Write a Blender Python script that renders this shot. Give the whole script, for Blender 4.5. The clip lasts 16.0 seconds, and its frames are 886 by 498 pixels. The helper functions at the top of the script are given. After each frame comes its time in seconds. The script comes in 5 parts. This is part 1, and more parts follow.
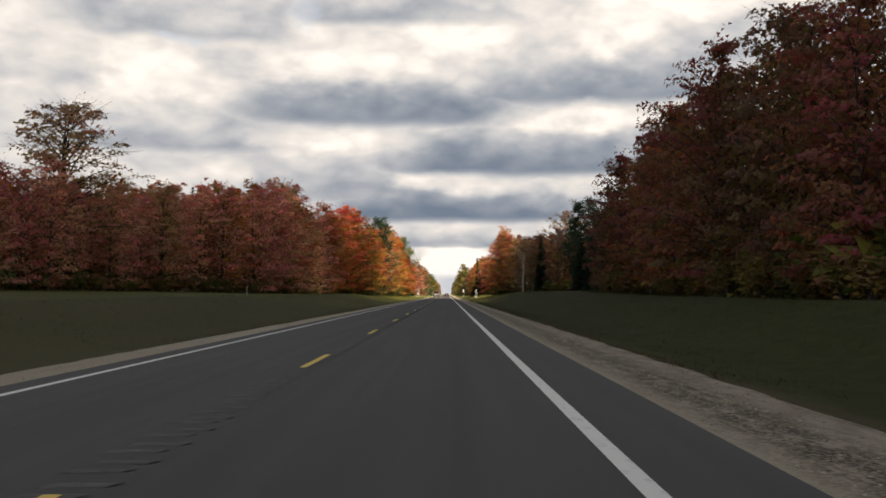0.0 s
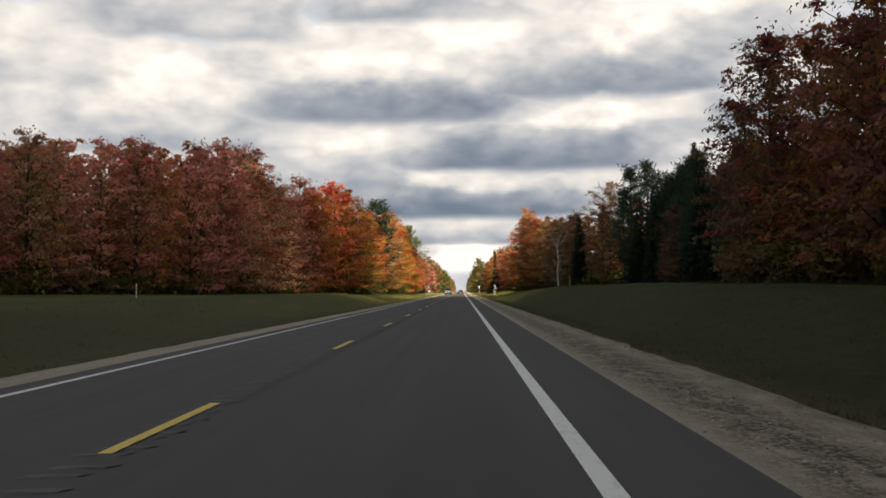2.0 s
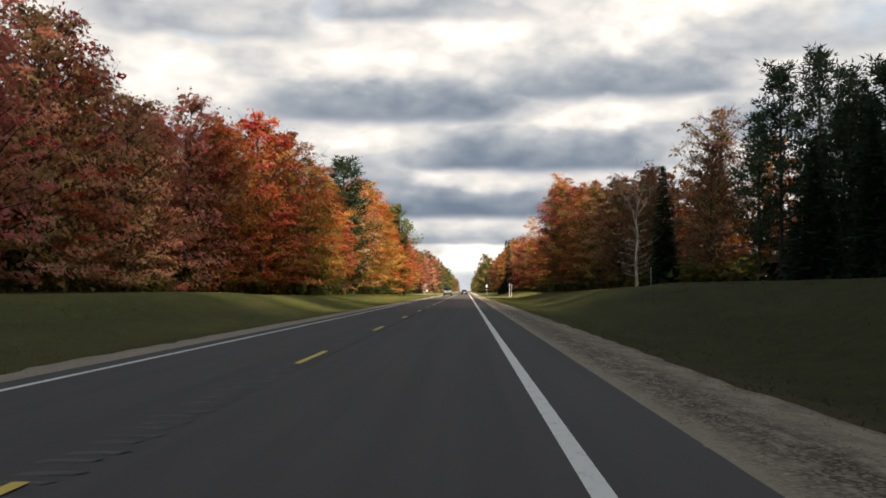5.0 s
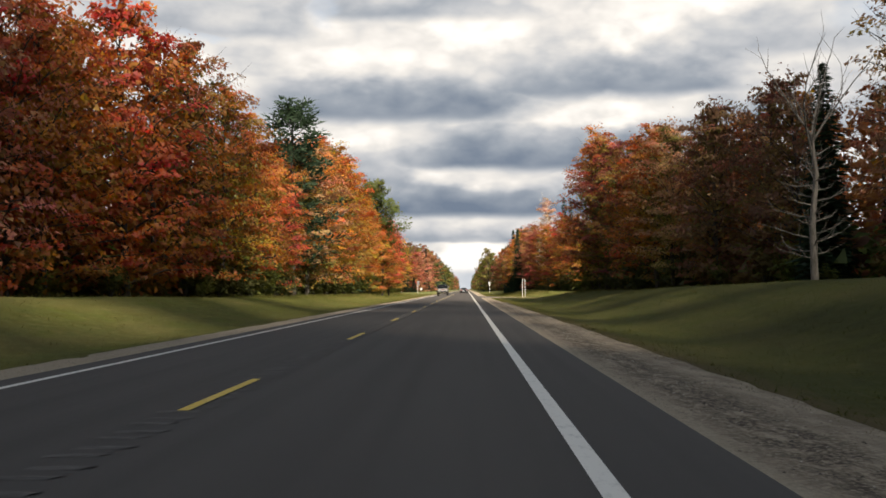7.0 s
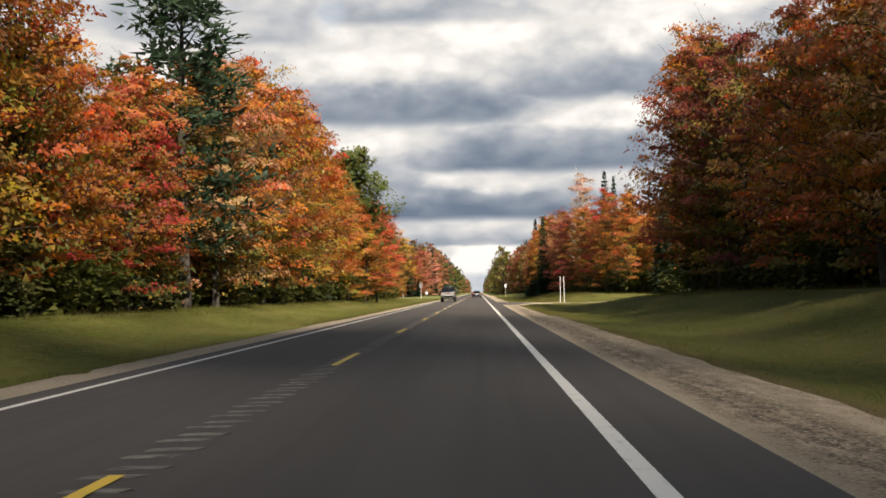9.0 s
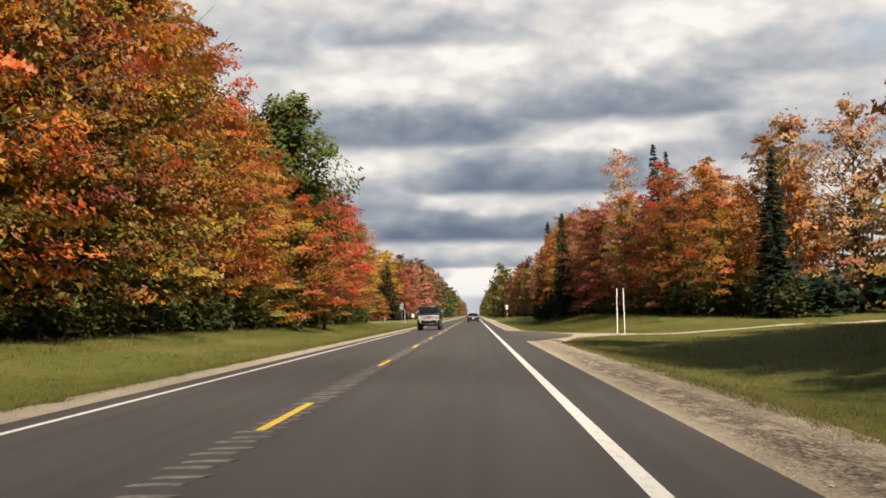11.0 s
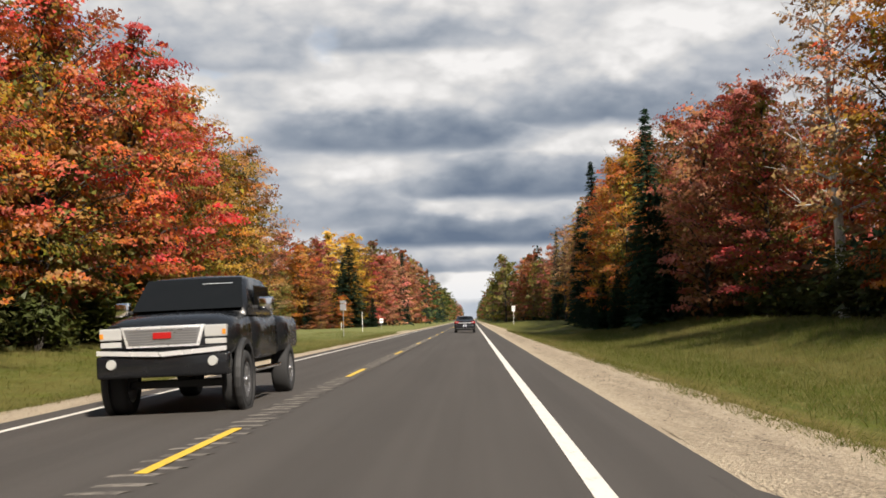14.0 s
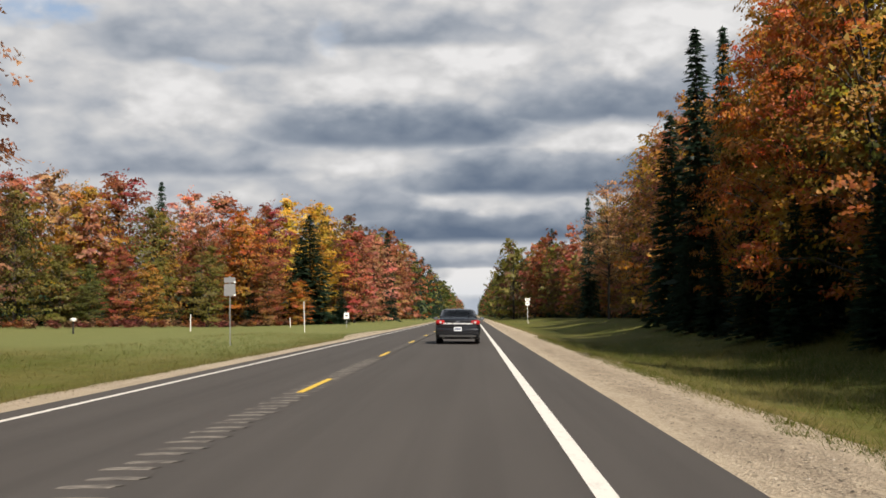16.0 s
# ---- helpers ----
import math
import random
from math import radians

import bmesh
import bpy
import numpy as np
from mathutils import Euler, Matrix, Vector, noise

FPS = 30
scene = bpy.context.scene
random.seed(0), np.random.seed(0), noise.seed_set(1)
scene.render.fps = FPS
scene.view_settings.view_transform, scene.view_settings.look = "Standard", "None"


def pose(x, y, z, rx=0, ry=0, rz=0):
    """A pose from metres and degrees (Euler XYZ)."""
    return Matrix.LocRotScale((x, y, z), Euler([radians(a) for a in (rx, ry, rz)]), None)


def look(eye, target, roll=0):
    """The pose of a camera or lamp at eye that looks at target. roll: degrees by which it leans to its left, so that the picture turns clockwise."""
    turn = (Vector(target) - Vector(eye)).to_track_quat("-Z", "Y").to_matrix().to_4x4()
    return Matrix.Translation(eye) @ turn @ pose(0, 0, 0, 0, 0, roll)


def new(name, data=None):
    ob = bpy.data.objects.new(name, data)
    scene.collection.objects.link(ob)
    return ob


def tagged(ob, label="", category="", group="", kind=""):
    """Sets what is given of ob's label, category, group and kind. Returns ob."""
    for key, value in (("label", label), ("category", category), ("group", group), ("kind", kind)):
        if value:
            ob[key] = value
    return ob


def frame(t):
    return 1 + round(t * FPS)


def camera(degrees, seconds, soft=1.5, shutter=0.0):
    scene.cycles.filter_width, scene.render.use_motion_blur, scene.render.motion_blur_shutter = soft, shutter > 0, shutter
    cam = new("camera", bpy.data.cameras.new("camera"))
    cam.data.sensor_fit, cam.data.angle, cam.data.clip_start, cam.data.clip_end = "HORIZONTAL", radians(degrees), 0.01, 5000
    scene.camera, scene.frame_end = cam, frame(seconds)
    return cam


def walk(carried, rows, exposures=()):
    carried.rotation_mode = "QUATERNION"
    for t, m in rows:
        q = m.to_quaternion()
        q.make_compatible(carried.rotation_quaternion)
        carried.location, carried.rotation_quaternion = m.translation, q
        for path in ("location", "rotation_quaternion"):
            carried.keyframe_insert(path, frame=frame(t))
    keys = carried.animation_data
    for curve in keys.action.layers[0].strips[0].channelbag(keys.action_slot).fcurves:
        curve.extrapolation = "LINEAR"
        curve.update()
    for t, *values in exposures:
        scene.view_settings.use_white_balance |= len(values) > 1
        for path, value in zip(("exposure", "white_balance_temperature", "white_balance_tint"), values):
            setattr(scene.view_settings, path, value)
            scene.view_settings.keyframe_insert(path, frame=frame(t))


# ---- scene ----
cam = camera(44.31, 16.0, soft=1.7)
PATH = [
    (0.0, 2.394, -18.073, 1.225, 0.222, 2.359, 0.071),
    (0.5, 2.481, -4.242, 1.223, 0.593, 2.341, 0.862),
    (1.0, 2.599, 9.607, 1.220, 0.717, 2.381, 0.778),
    (1.5, 2.707, 23.496, 1.217, 0.817, 2.275, 0.651),
    (2.0, 2.804, 37.264, 1.226, 1.012, 2.209, 1.025),
    (2.5, 2.829, 50.854, 1.203, 1.213, 2.177, 0.596),
    (3.0, 2.826, 64.598, 1.202, 1.285, 2.069, 0.309),
    (3.5, 2.869, 78.286, 1.198, 1.245, 2.076, 0.351),
    (4.0, 2.883, 91.783, 1.231, 1.304, 2.246, 0.182),
    (6.5, 2.879, 158.815, 1.212, 1.116, 2.095, 0.606),
    (7.0, 2.838, 172.045, 1.201, 1.241, 2.108, 0.410),
    (7.5, 2.763, 185.292, 1.210, 1.536, 2.327, 0.921),
    (8.0, 2.737, 198.444, 1.227, 1.395, 2.067, 0.606),
    (8.5, 2.648, 211.560, 1.248, 1.600, 2.147, 0.835),
    (9.0, 2.576, 224.771, 1.241, 1.872, 2.296, 1.343),
    (11.5, 2.430, 290.505, 1.256, 1.604, 3.643, 1.291),
    (12.0, 2.437, 303.686, 1.244, 1.470, 3.701, 1.743),
    (12.5, 2.496, 316.860, 1.249, 1.335, 3.769, 1.705),
    (13.0, 2.558, 330.096, 1.237, 1.355, 3.626, 1.630),
    (13.5, 2.704, 343.345, 1.219, 1.289, 3.668, 0.844),
    (14.0, 2.814, 356.617, 1.232, 1.515, 3.694, 1.559),
    (14.5, 2.875, 369.828, 1.189, 1.543, 3.454, 1.380),
    (15.0, 2.865, 382.984, 1.188, 1.575, 3.551, 0.963),
    (15.5, 2.852, 396.074, 1.216, 1.804, 3.653, 0.825),
    (16.0, 2.812, 409.147, 1.229, 1.566, 3.457, 0.846),
]
walk(cam, [(t, pose(x, y, z, 90 + pitch, lean, yaw)) for t, x, y, z, yaw, pitch, lean in PATH],
     exposures=[(0.0, 1.05, 7050, 13), (4.0, 1.13, 6900, 11), (8.0, 1.08, 6800, 11), (9.5, 1.00, 6750, 11), (11.0, 0.88, 6700, 11), (14.0, 0.83, 6420, 11), (16.0, 0.67, 6350, 11)])

# ---- world, sun, exposure ----
SUN_EL, SUN_AZ = 40.0, 152.0  # degrees above the horizon; clockwise from the road's heading
sun_dir = Vector((math.sin(radians(SUN_AZ)) * math.cos(radians(SUN_EL)),
                  math.cos(radians(SUN_AZ)) * math.cos(radians(SUN_EL)), math.sin(radians(SUN_EL))))
sun = new("sun", bpy.data.lights.new("sun", "SUN"))
sun.data.energy, sun.data.angle, sun.data.color = 5.0, radians(0.9), (1.0, 0.90, 0.76)
sun.matrix_world = look(sun_dir * 100, (0, 0, 0))


class Nodes:
    """Short hand for building a node tree."""

    def __init__(self, tree):
        self.t = tree
        tree.nodes.clear()

    def add(self, kind, **props):
        n = self.t.nodes.new(kind)
        for k, v in props.items():
            setattr(n, k, v)
        return n

    def put(self, socket, value):
        if isinstance(value, bpy.types.NodeSocket):
            self.t.links.new(value, socket)
        else:
            socket.default_value = value

    def math(self, op, a, b=0.0, c=0.0, clamp=False):
        n = self.add("ShaderNodeMath", operation=op, use_clamp=clamp)
        for s, v in zip(n.inputs, (a, b, c)):
            self.put(s, v)
        return n.outputs[0]

    def mix(self, fac, a, b, blend="MIX"):
        n = self.add("ShaderNodeMix", data_type="RGBA", blend_type=blend)
        self.put(n.inputs[0], fac)
        self.put(n.inputs[6], (*a, 1) if isinstance(a, tuple) else a)
        self.put(n.inputs[7], (*b, 1) if isinstance(b, tuple) else b)
        return n.outputs[2]

    def noise(self, vec, scale, detail=4.0, rough=0.55):
        n = self.add("ShaderNodeTexNoise")
        self.put(n.inputs["Vector"], vec)
        self.put(n.inputs["Scale"], scale)
        self.put(n.inputs["Detail"], detail)
        self.put(n.inputs["Roughness"], rough)
        return n.outputs["Fac"]

    def ramp(self, fac, stops, interp="LINEAR"):
        n = self.add("ShaderNodeValToRGB")
        n.color_ramp.interpolation = interp
        while len(n.color_ramp.elements) < len(stops):
            n.color_ramp.elements.new(0.5)
        for e, (p, c) in zip(n.color_ramp.elements, stops):
            e.position, e.color = p, (*c, 1)
        self.put(n.inputs[0], fac)
        return n.outputs[0]

    def range(self, v, a, b, c=0.0, d=1.0):
        n = self.add("ShaderNodeMapRange")
        for s, x in zip(n.inputs, (v, a, b, c, d)):
            self.put(s, x)
        return n.outputs[0]

    def scaled(self, vec, s):
        n = self.add("ShaderNodeMapping")
        self.put(n.inputs["Vector"], vec)
        n.inputs["Scale"].default_value = s
        return n.outputs[0]

    def bump(self, height, strength, distance):
        n = self.add("ShaderNodeBump")
        self.put(n.inputs["Height"], height)
        n.inputs["Strength"].default_value, n.inputs["Distance"].default_value = strength, distance
        return n.outputs[0]


# cloud banks over the road: degrees right of the heading, degrees up, half width, height, strength
BELLIES = [(-14.1, 13.0, 7.4, 2.6, 0.55), (-2.5, 14.0, 6.6, 2.2, 0.70), (-3.3, 8.8, 8.8, 2.6, 0.85), (7.9, 9.9, 8.2, 2.6, 0.80), (-15.2, 7.3, 8.6, 2.2, 0.55),
           (4.1, 6.2, 8.4, 2.6, 0.95), (0.2, 3.8, 8.0, 1.8, 1.0), (-6.4, 4.7, 5.2, 2.4, 0.50), (-21.7, 10.4, 4.2, 2.8, 0.35), (-10.3, 11.1, 3.0, 1.7, 0.30),
           (0.0, 2.45, 5.5, 0.7, 0.60), (17.0, 11.6, 7.0, 2.6, 0.40), (18.0, 7.5, 8.0, 2.4, 0.60)]
HEADS = [(0.9, 13.5, 3.4, 1.7, 0.55), (8.6, 13.3, 4.6, 1.6, 0.45), (12.5, 14.9, 5.0, 1.6, 0.40), (-5.5, 11.9, 6.0, 1.4, 0.36), (-15.5, 11.2, 3.6, 2.4, 0.50), (-20.5, 12.4, 3.6, 2.2, 0.30),
         (7.4, 9.1, 5.6, 0.9, 0.55), (-6.8, 7.9, 7.4, 0.9, 0.45), (-1.0, 5.8, 3.2, 0.7, 0.50), (4.6, 5.5, 6.0, 0.6, 0.40), (0.7, 3.4, 1.4, 0.4, 0.50),
         (0.4, 1.75, 2.8, 1.1, 1.3), (-11.4, 6.3, 2.0, 0.8, 0.30)]
BLUES = [(-21.8, 15.2, 3.2, 1.0, 0.9), (20.8, 13.2, 2.8, 1.2, 0.45), (-13.8, 12.9, 1.8, 0.4, 0.35), (-7.5, 14.6, 1.4, 1.0, 0.35)]


def make_world():
    w = bpy.data.worlds.new("sky")
    scene.world = w
    w.use_nodes = True
    n = Nodes(w.node_tree)
    sky = n.add("ShaderNodeTexSky", sky_type="NISHITA", sun_disc=False,
                sun_elevation=radians(SUN_EL), sun_rotation=radians(SUN_AZ))
    blue = n.mix(1.0, sky.outputs[0], (0.10, 0.10, 0.10), "MULTIPLY")
    d = n.add("ShaderNodeTexCoord").outputs["Generated"]
    sep = n.add("ShaderNodeSeparateXYZ")
    n.put(sep.inputs[0], d)
    x, y, z = sep.outputs
    el = n.math("MULTIPLY", n.math("ARCSINE", z), 57.3)
    az = n.math("MULTIPLY", n.math("ARCTAN2", x, y), 57.3)

    def spot(a, b, c=0.0):
        v = n.add("ShaderNodeCombineXYZ")
        n.put(v.inputs[0], n.math("MULTIPLY", az, a))
        n.put(v.inputs[1], n.math("MULTIPLY", el, b))
        v.inputs[2].default_value = c
        return v.outputs[0]

    def swing(vec, detail=2.0, rough=0.5):
        return n.math("SUBTRACT", n.noise(vec, 1.0, detail, rough), 0.5)
    lump, curl = swing(spot(0.22, 0.42, 7.7), 3.0), swing(spot(0.50, 0.85, 2.1), 4.0, 0.45)
    drift, ruffle = swing(spot(0.25, 0.40, 17.7), 2.0), swing(spot(0.9, 1.6, 12.1), 4.0)
    # nearness to the horizon flattens and thins the heaps
    thin = n.range(el, 1.0, 9.0, 0.30, 1.0)
    az_w = n.math("ADD", az, n.math("ADD", n.math("MULTIPLY", drift, 3.0), n.math("MULTIPLY", ruffle, 1.4)))
    el_w = n.math("ADD", el, n.math("MULTIPLY", n.math("ADD", n.math("MULTIPLY", lump, 1.5), n.math("MULTIPLY", curl, 1.5)), thin))
    el_f = n.math("ADD", el, n.math("MULTIPLY", n.math("ADD", n.math("MULTIPLY", lump, 0.8), n.math("MULTIPLY", curl, 0.45)), thin))
    total = None
    for a, e, half, high, strength in BELLIES:
        # a flat dark base that fades upwards into the heap
        across = n.math("POWER", n.math("MULTIPLY_ADD", az_w, 1 / half, -a / half), 2.0)
        base = n.add("ShaderNodeMapRange", interpolation_type="SMOOTHSTEP")
        fade = n.add("ShaderNodeMapRange", interpolation_type="SMOOTHSTEP")
        for node, src, lo, hi, top in ((base, el_f, e - 0.12 * high, e + 0.16 * high, strength), (fade, el_w, e + 1.35 * high, e + 0.1 * high, 1.0)):
            n.put(node.inputs[0], src)
            for q, value in zip((1, 2, 3, 4), (lo, hi, 0.0, top)):
                node.inputs[q].default_value = value
        one = n.math("MULTIPLY", n.math("MULTIPLY", base.outputs[0], fade.outputs[0]), n.range(across, 1.0, 0.3))
        total = one if total is None else n.math("MAXIMUM", total, one)

    def heaps(table):
        got = None
        for a, e, half, high, strength in table:
            across = n.math("POWER", n.math("MULTIPLY_ADD", az_w, 1 / half, -a / half), 2.0)
            up = n.math("POWER", n.math("MULTIPLY_ADD", el_w, 1 / high, -e / high), 2.0)
            ball = n.add("ShaderNodeMapRange", interpolation_type="SMOOTHSTEP")
            n.put(ball.inputs[0], n.math("ADD", across, up))
            for q, value in zip((1, 2, 3, 4), (1.0, 0.0, 0.0, strength)):
                ball.inputs[q].default_value = value
            got = ball.outputs[0] if got is None else n.math("ADD", got, ball.outputs[0])
        return got
    large = swing(spot(0.06, 0.11, 11.0), 3.0)
    lum = n.math("SUBTRACT", 0.69, n.math("MULTIPLY", total, 0.64))
    lum = n.math("ADD", lum, n.math("MULTIPLY", heaps(HEADS), n.range(curl, -0.25, 0.25, 0.32, 0.54)))
    heap = n.math("MULTIPLY", n.math("ABSOLUTE", swing(spot(0.30, 0.55, 41.0), 3.0, 0.45)), 2.0)
    lum = n.math("ADD", lum, n.math("MULTIPLY", n.math("MULTIPLY", n.math("SUBTRACT", heap, 0.13), 0.50), n.math("SUBTRACT", 1.0, total)))
    for amount, weight in ((large, 0.25), (lump, 0.34), (curl, 0.30), (ruffle, 0.11)):
        lum = n.math("ADD", lum, n.math("MULTIPLY", amount, weight))
    lum = n.math("ADD", lum, n.range(el, 3.0, 14.0, -0.06, 0.10))
    far = n.range(el, 18.0, 32.0)
    lum = n.mix(far, lum, n.mix(0.6, n.noise(d, 3.0, 5.0), (0.05, 0.05, 0.05)))
    cloud = n.ramp(lum, [(0.0, (0.130, 0.170, 0.235)), (0.28, (0.262, 0.300, 0.352)), (0.52, (0.435, 0.457, 0.488)),
                         (0.80, (0.655, 0.645, 0.628)), (1.0, (0.84, 0.82, 0.79))])
    cloud = n.mix(n.math("MULTIPLY", far, 0.7), cloud, (0.245, 0.300, 0.375))
    rift = n.math("MULTIPLY", heaps(BLUES), n.range(ruffle, -0.2, 0.2, 1.2, 0.5), clamp=True)
    col = n.mix(n.math("MULTIPLY", rift, n.range(el, 20.0, 17.0)), cloud, n.mix(0.35, blue, (0.62, 0.70, 0.80)))
    # pale haze low over the road's end
    low = n.math("MULTIPLY", n.range(el, 2.0, 0.6), n.range(el, -2.0, 0.2))
    col = n.mix(n.math("MULTIPLY", low, 0.30), col, (0.52, 0.60, 0.70))
    bg = n.add("ShaderNodeBackground")
    n.put(bg.inputs[0], col)
    bg.inputs[1].default_value = 0.62
    out = n.add("ShaderNodeOutputWorld")
    n.put(out.inputs[0], bg.outputs[0])


make_world()


# ---- materials ----
def material(name):
    m = bpy.data.materials.new(name)
    m.use_nodes = True
    n = Nodes(m.node_tree)
    out = n.add("ShaderNodeOutputMaterial")
    return m, n, out


def principled(n, out, color, rough=0.8, metal=0.0, normal=None, **extra):
    b = n.add("ShaderNodeBsdfPrincipled")
    n.put(b.inputs["Base Color"], (*color, 1) if isinstance(color, tuple) else color)
    n.put(b.inputs["Roughness"], rough)
    b.inputs["Metallic"].default_value = metal
    if normal is not None:
        n.put(b.inputs["Normal"], normal)
    for k, v in extra.items():
        b.inputs[k.replace("_", " ")].default_value = v
    n.put(out.inputs[0], b.outputs[0])
    return b


def place(n):
    return n.add("ShaderNodeNewGeometry").outputs["Position"]


def plain(name, color, rough=0.5, metal=0.0, wear=0.15, **extra):
    """Painted, plastic or metal surfaces with a little dirt."""
    m, n, out = material(name)
    dirt = n.noise(n.add("ShaderNodeTexCoord").outputs["Object"], 6.0, 5.0)
    c = n.mix(n.math("MULTIPLY", dirt, wear * 2, clamp=True), color, tuple(0.6 * v + 0.03 for v in color))
    principled(n, out, c, n.math("ADD", rough, n.math("MULTIPLY", n.math("SUBTRACT", dirt, 0.5), 0.2), clamp=True), metal, **extra)
    return m


def asphalt_material(name, base, dust):
    m, n, out = material(name)
    p = place(n)
    speck = n.noise(p, 90.0, 3.0, 0.7)
    patch = n.noise(n.scaled(p, (0.9, 0.08, 1.0)), 1.0, 5.0)
    streak = n.noise(n.scaled(p, (2.2, 0.02, 1.0)), 1.0, 3.0)
    c = n.mix(speck, tuple(v * 0.6 for v in base), tuple(v * 1.45 for v in base))
    c = n.mix(n.range(patch, 0.35, 0.7, 0.0, 0.45), c, tuple(v * 1.35 for v in base))
    c = n.mix(n.range(streak, 0.42, 0.62, 0.0, 0.3), c, tuple(v * 0.62 for v in base))
    if dust:
        # dust dragged along by turning wheels: arcs round the two corners of the mouth
        sep = n.add("ShaderNodeSeparateXYZ")
        n.put(sep.inputs[0], p)
        drag = None
        for cx, cy, seed in ((9.5, 374.0, 1.0), (10.0, 318.0, 4.0)):
            dx, dy = n.math("SUBTRACT", sep.outputs[0], cx), n.math("SUBTRACT", sep.outputs[1], cy)
            rho = n.math("SQRT", n.math("ADD", n.math("MULTIPLY", dx, dx), n.math("MULTIPLY", dy, dy)))
            v = n.add("ShaderNodeCombineXYZ")
            n.put(v.inputs[0], n.math("MULTIPLY", rho, 2.6))
            n.put(v.inputs[1], n.math("MULTIPLY", n.math("ARCTAN2", dy, dx), 3.0))
            v.inputs[2].default_value = seed
            one = n.range(n.noise(v.outputs[0], 1.0, 4.0, 0.55), 0.50, 0.68)
            drag = one if drag is None else n.math("MAXIMUM", drag, one)
        drag = n.math("MULTIPLY", drag, n.math("MULTIPLY", n.range(sep.outputs[1], 334.0, 344.0), n.range(sep.outputs[0], 4.9, 6.2)))
        drag = n.math("MULTIPLY", drag, n.range(n.noise(n.scaled(p, (0.6, 0.3, 1.0)), 1.0, 3.0), 0.30, 0.60, 0.15, 0.75))
        film = n.range(sep.outputs[0], 6.8, 8.6, 0.0, 0.35)
        c = n.mix(n.math("MAXIMUM", drag, film), c, (0.215, 0.178, 0.135))
    principled(n, out, c, 0.9, normal=n.bump(speck, 0.5, 0.006), Specular_IOR_Level=0.22)
    return m


def milled_material(name, dark, pale):
    """Asphalt scored crosswise by a milling drum, its ridges scuffed pale."""
    m, n, out = material(name)
    p = place(n)
    score = n.noise(n.scaled(p, (5.0, 42.0, 1.0)), 1.0, 4.0, 0.6)
    scuff = n.noise(n.scaled(p, (3.0, 1.2, 1.0)), 1.0, 3.0)
    c = n.mix(n.math("ADD", n.range(score, 0.40, 0.62, 0.0, 0.8), n.range(scuff, 0.4, 0.6, -0.1, 0.2), clamp=True), dark, pale)
    principled(n, out, c, 0.9, normal=n.bump(score, 0.8, 0.01), Specular_IOR_Level=0.2)
    return m


def paint_material(name, base):
    m, n, out = material(name)
    p = place(n)
    worn = n.noise(n.scaled(p, (9.0, 3.0, 1.0)), 1.0, 7.0, 0.7)
    c = n.mix(n.range(worn, 0.52, 0.75, 0.0, 0.55), base, (0.16, 0.15, 0.14))
    principled(n, out, c, 0.65, normal=n.bump(n.noise(p, 70.0, 3.0), 0.3, 0.004))
    return m


def gravel_material():
    m, n, out = material("gravel")
    p = place(n)
    v = n.add("ShaderNodeTexVoronoi")
    n.put(v.inputs["Vector"], p)
    v.inputs["Scale"].default_value = 26.0
    sand = n.noise(p, 45.0, 4.0, 0.65)
    stone = n.ramp(v.outputs["Color"], [(0.1, (0.25, 0.200, 0.142)), (0.5, (0.43, 0.352, 0.250)), (0.9, (0.55, 0.465, 0.350))])
    c = n.mix(n.range(n.noise(p, 5.0, 4.0), 0.38, 0.62, 0.25, 0.75), stone, n.ramp(sand, [(0.3, (0.35, 0.285, 0.205)), (0.7, (0.54, 0.450, 0.335))]))
    patch = n.noise(n.scaled(p, (1.3, 0.22, 1.0)), 1.0, 6.0, 0.6)
    c = n.mix(n.range(patch, 0.5, 0.64, 0.0, 0.35), c, (0.24, 0.190, 0.135))
    sep = n.add("ShaderNodeSeparateXYZ")
    n.put(sep.inputs[0], p)
    rim = n.math("MULTIPLY", n.range(sep.outputs[0], 5.5, 6.9), n.range(sep.outputs[0], 8.5, 7.2))
    litter = n.range(n.noise(n.scaled(p, (2.5, 0.8, 1.0)), 1.0, 6.0, 0.65), 0.40, 0.60)
    litter = n.math("MULTIPLY", litter, n.range(sep.outputs[1], 300.0, 330.0, 1.0, 0.15))
    c = n.mix(n.math("MULTIPLY", n.math("MULTIPLY", rim, litter), 0.75), c, (0.105, 0.075, 0.048))
    # first stretch: brown dirt tone, with its shade painted into the gravel too
    soil_shade = n.range(n.math("ADD", sep.outputs[1], n.math("MULTIPLY", patch, 60.0)), 345.0, 285.0, 0.0, 0.36)
    c = n.mix(soil_shade, c, n.mix(sand, (0.120, 0.096, 0.070), (0.290, 0.240, 0.182)))
    band = n.range(n.math("ABSOLUTE", n.math("SUBTRACT", sep.outputs[0], 5.70)), 0.75, 0.25)
    coarse = n.math("MULTIPLY", band, n.range(n.noise(n.scaled(p, (4.0, 1.2, 1.0)), 1.0, 6.0, 0.7), 0.36, 0.52))
    coarse = n.math("MULTIPLY", coarse, n.range(sep.outputs[1], 300.0, 345.0, 0.92, 0.38))
    c = n.mix(coarse, c, n.ramp(v.outputs["Color"], [(0.15, (0.030, 0.023, 0.017)), (0.5, (0.105, 0.078, 0.055)), (0.85, (0.30, 0.245, 0.18))]))
    h = n.math("ADD", v.outputs["Distance"], n.noise(p, 60.0, 4.0))
    principled(n, out, c, 0.95, normal=n.bump(h, 0.9, 0.035), Specular_IOR_Level=0.2)
    return m


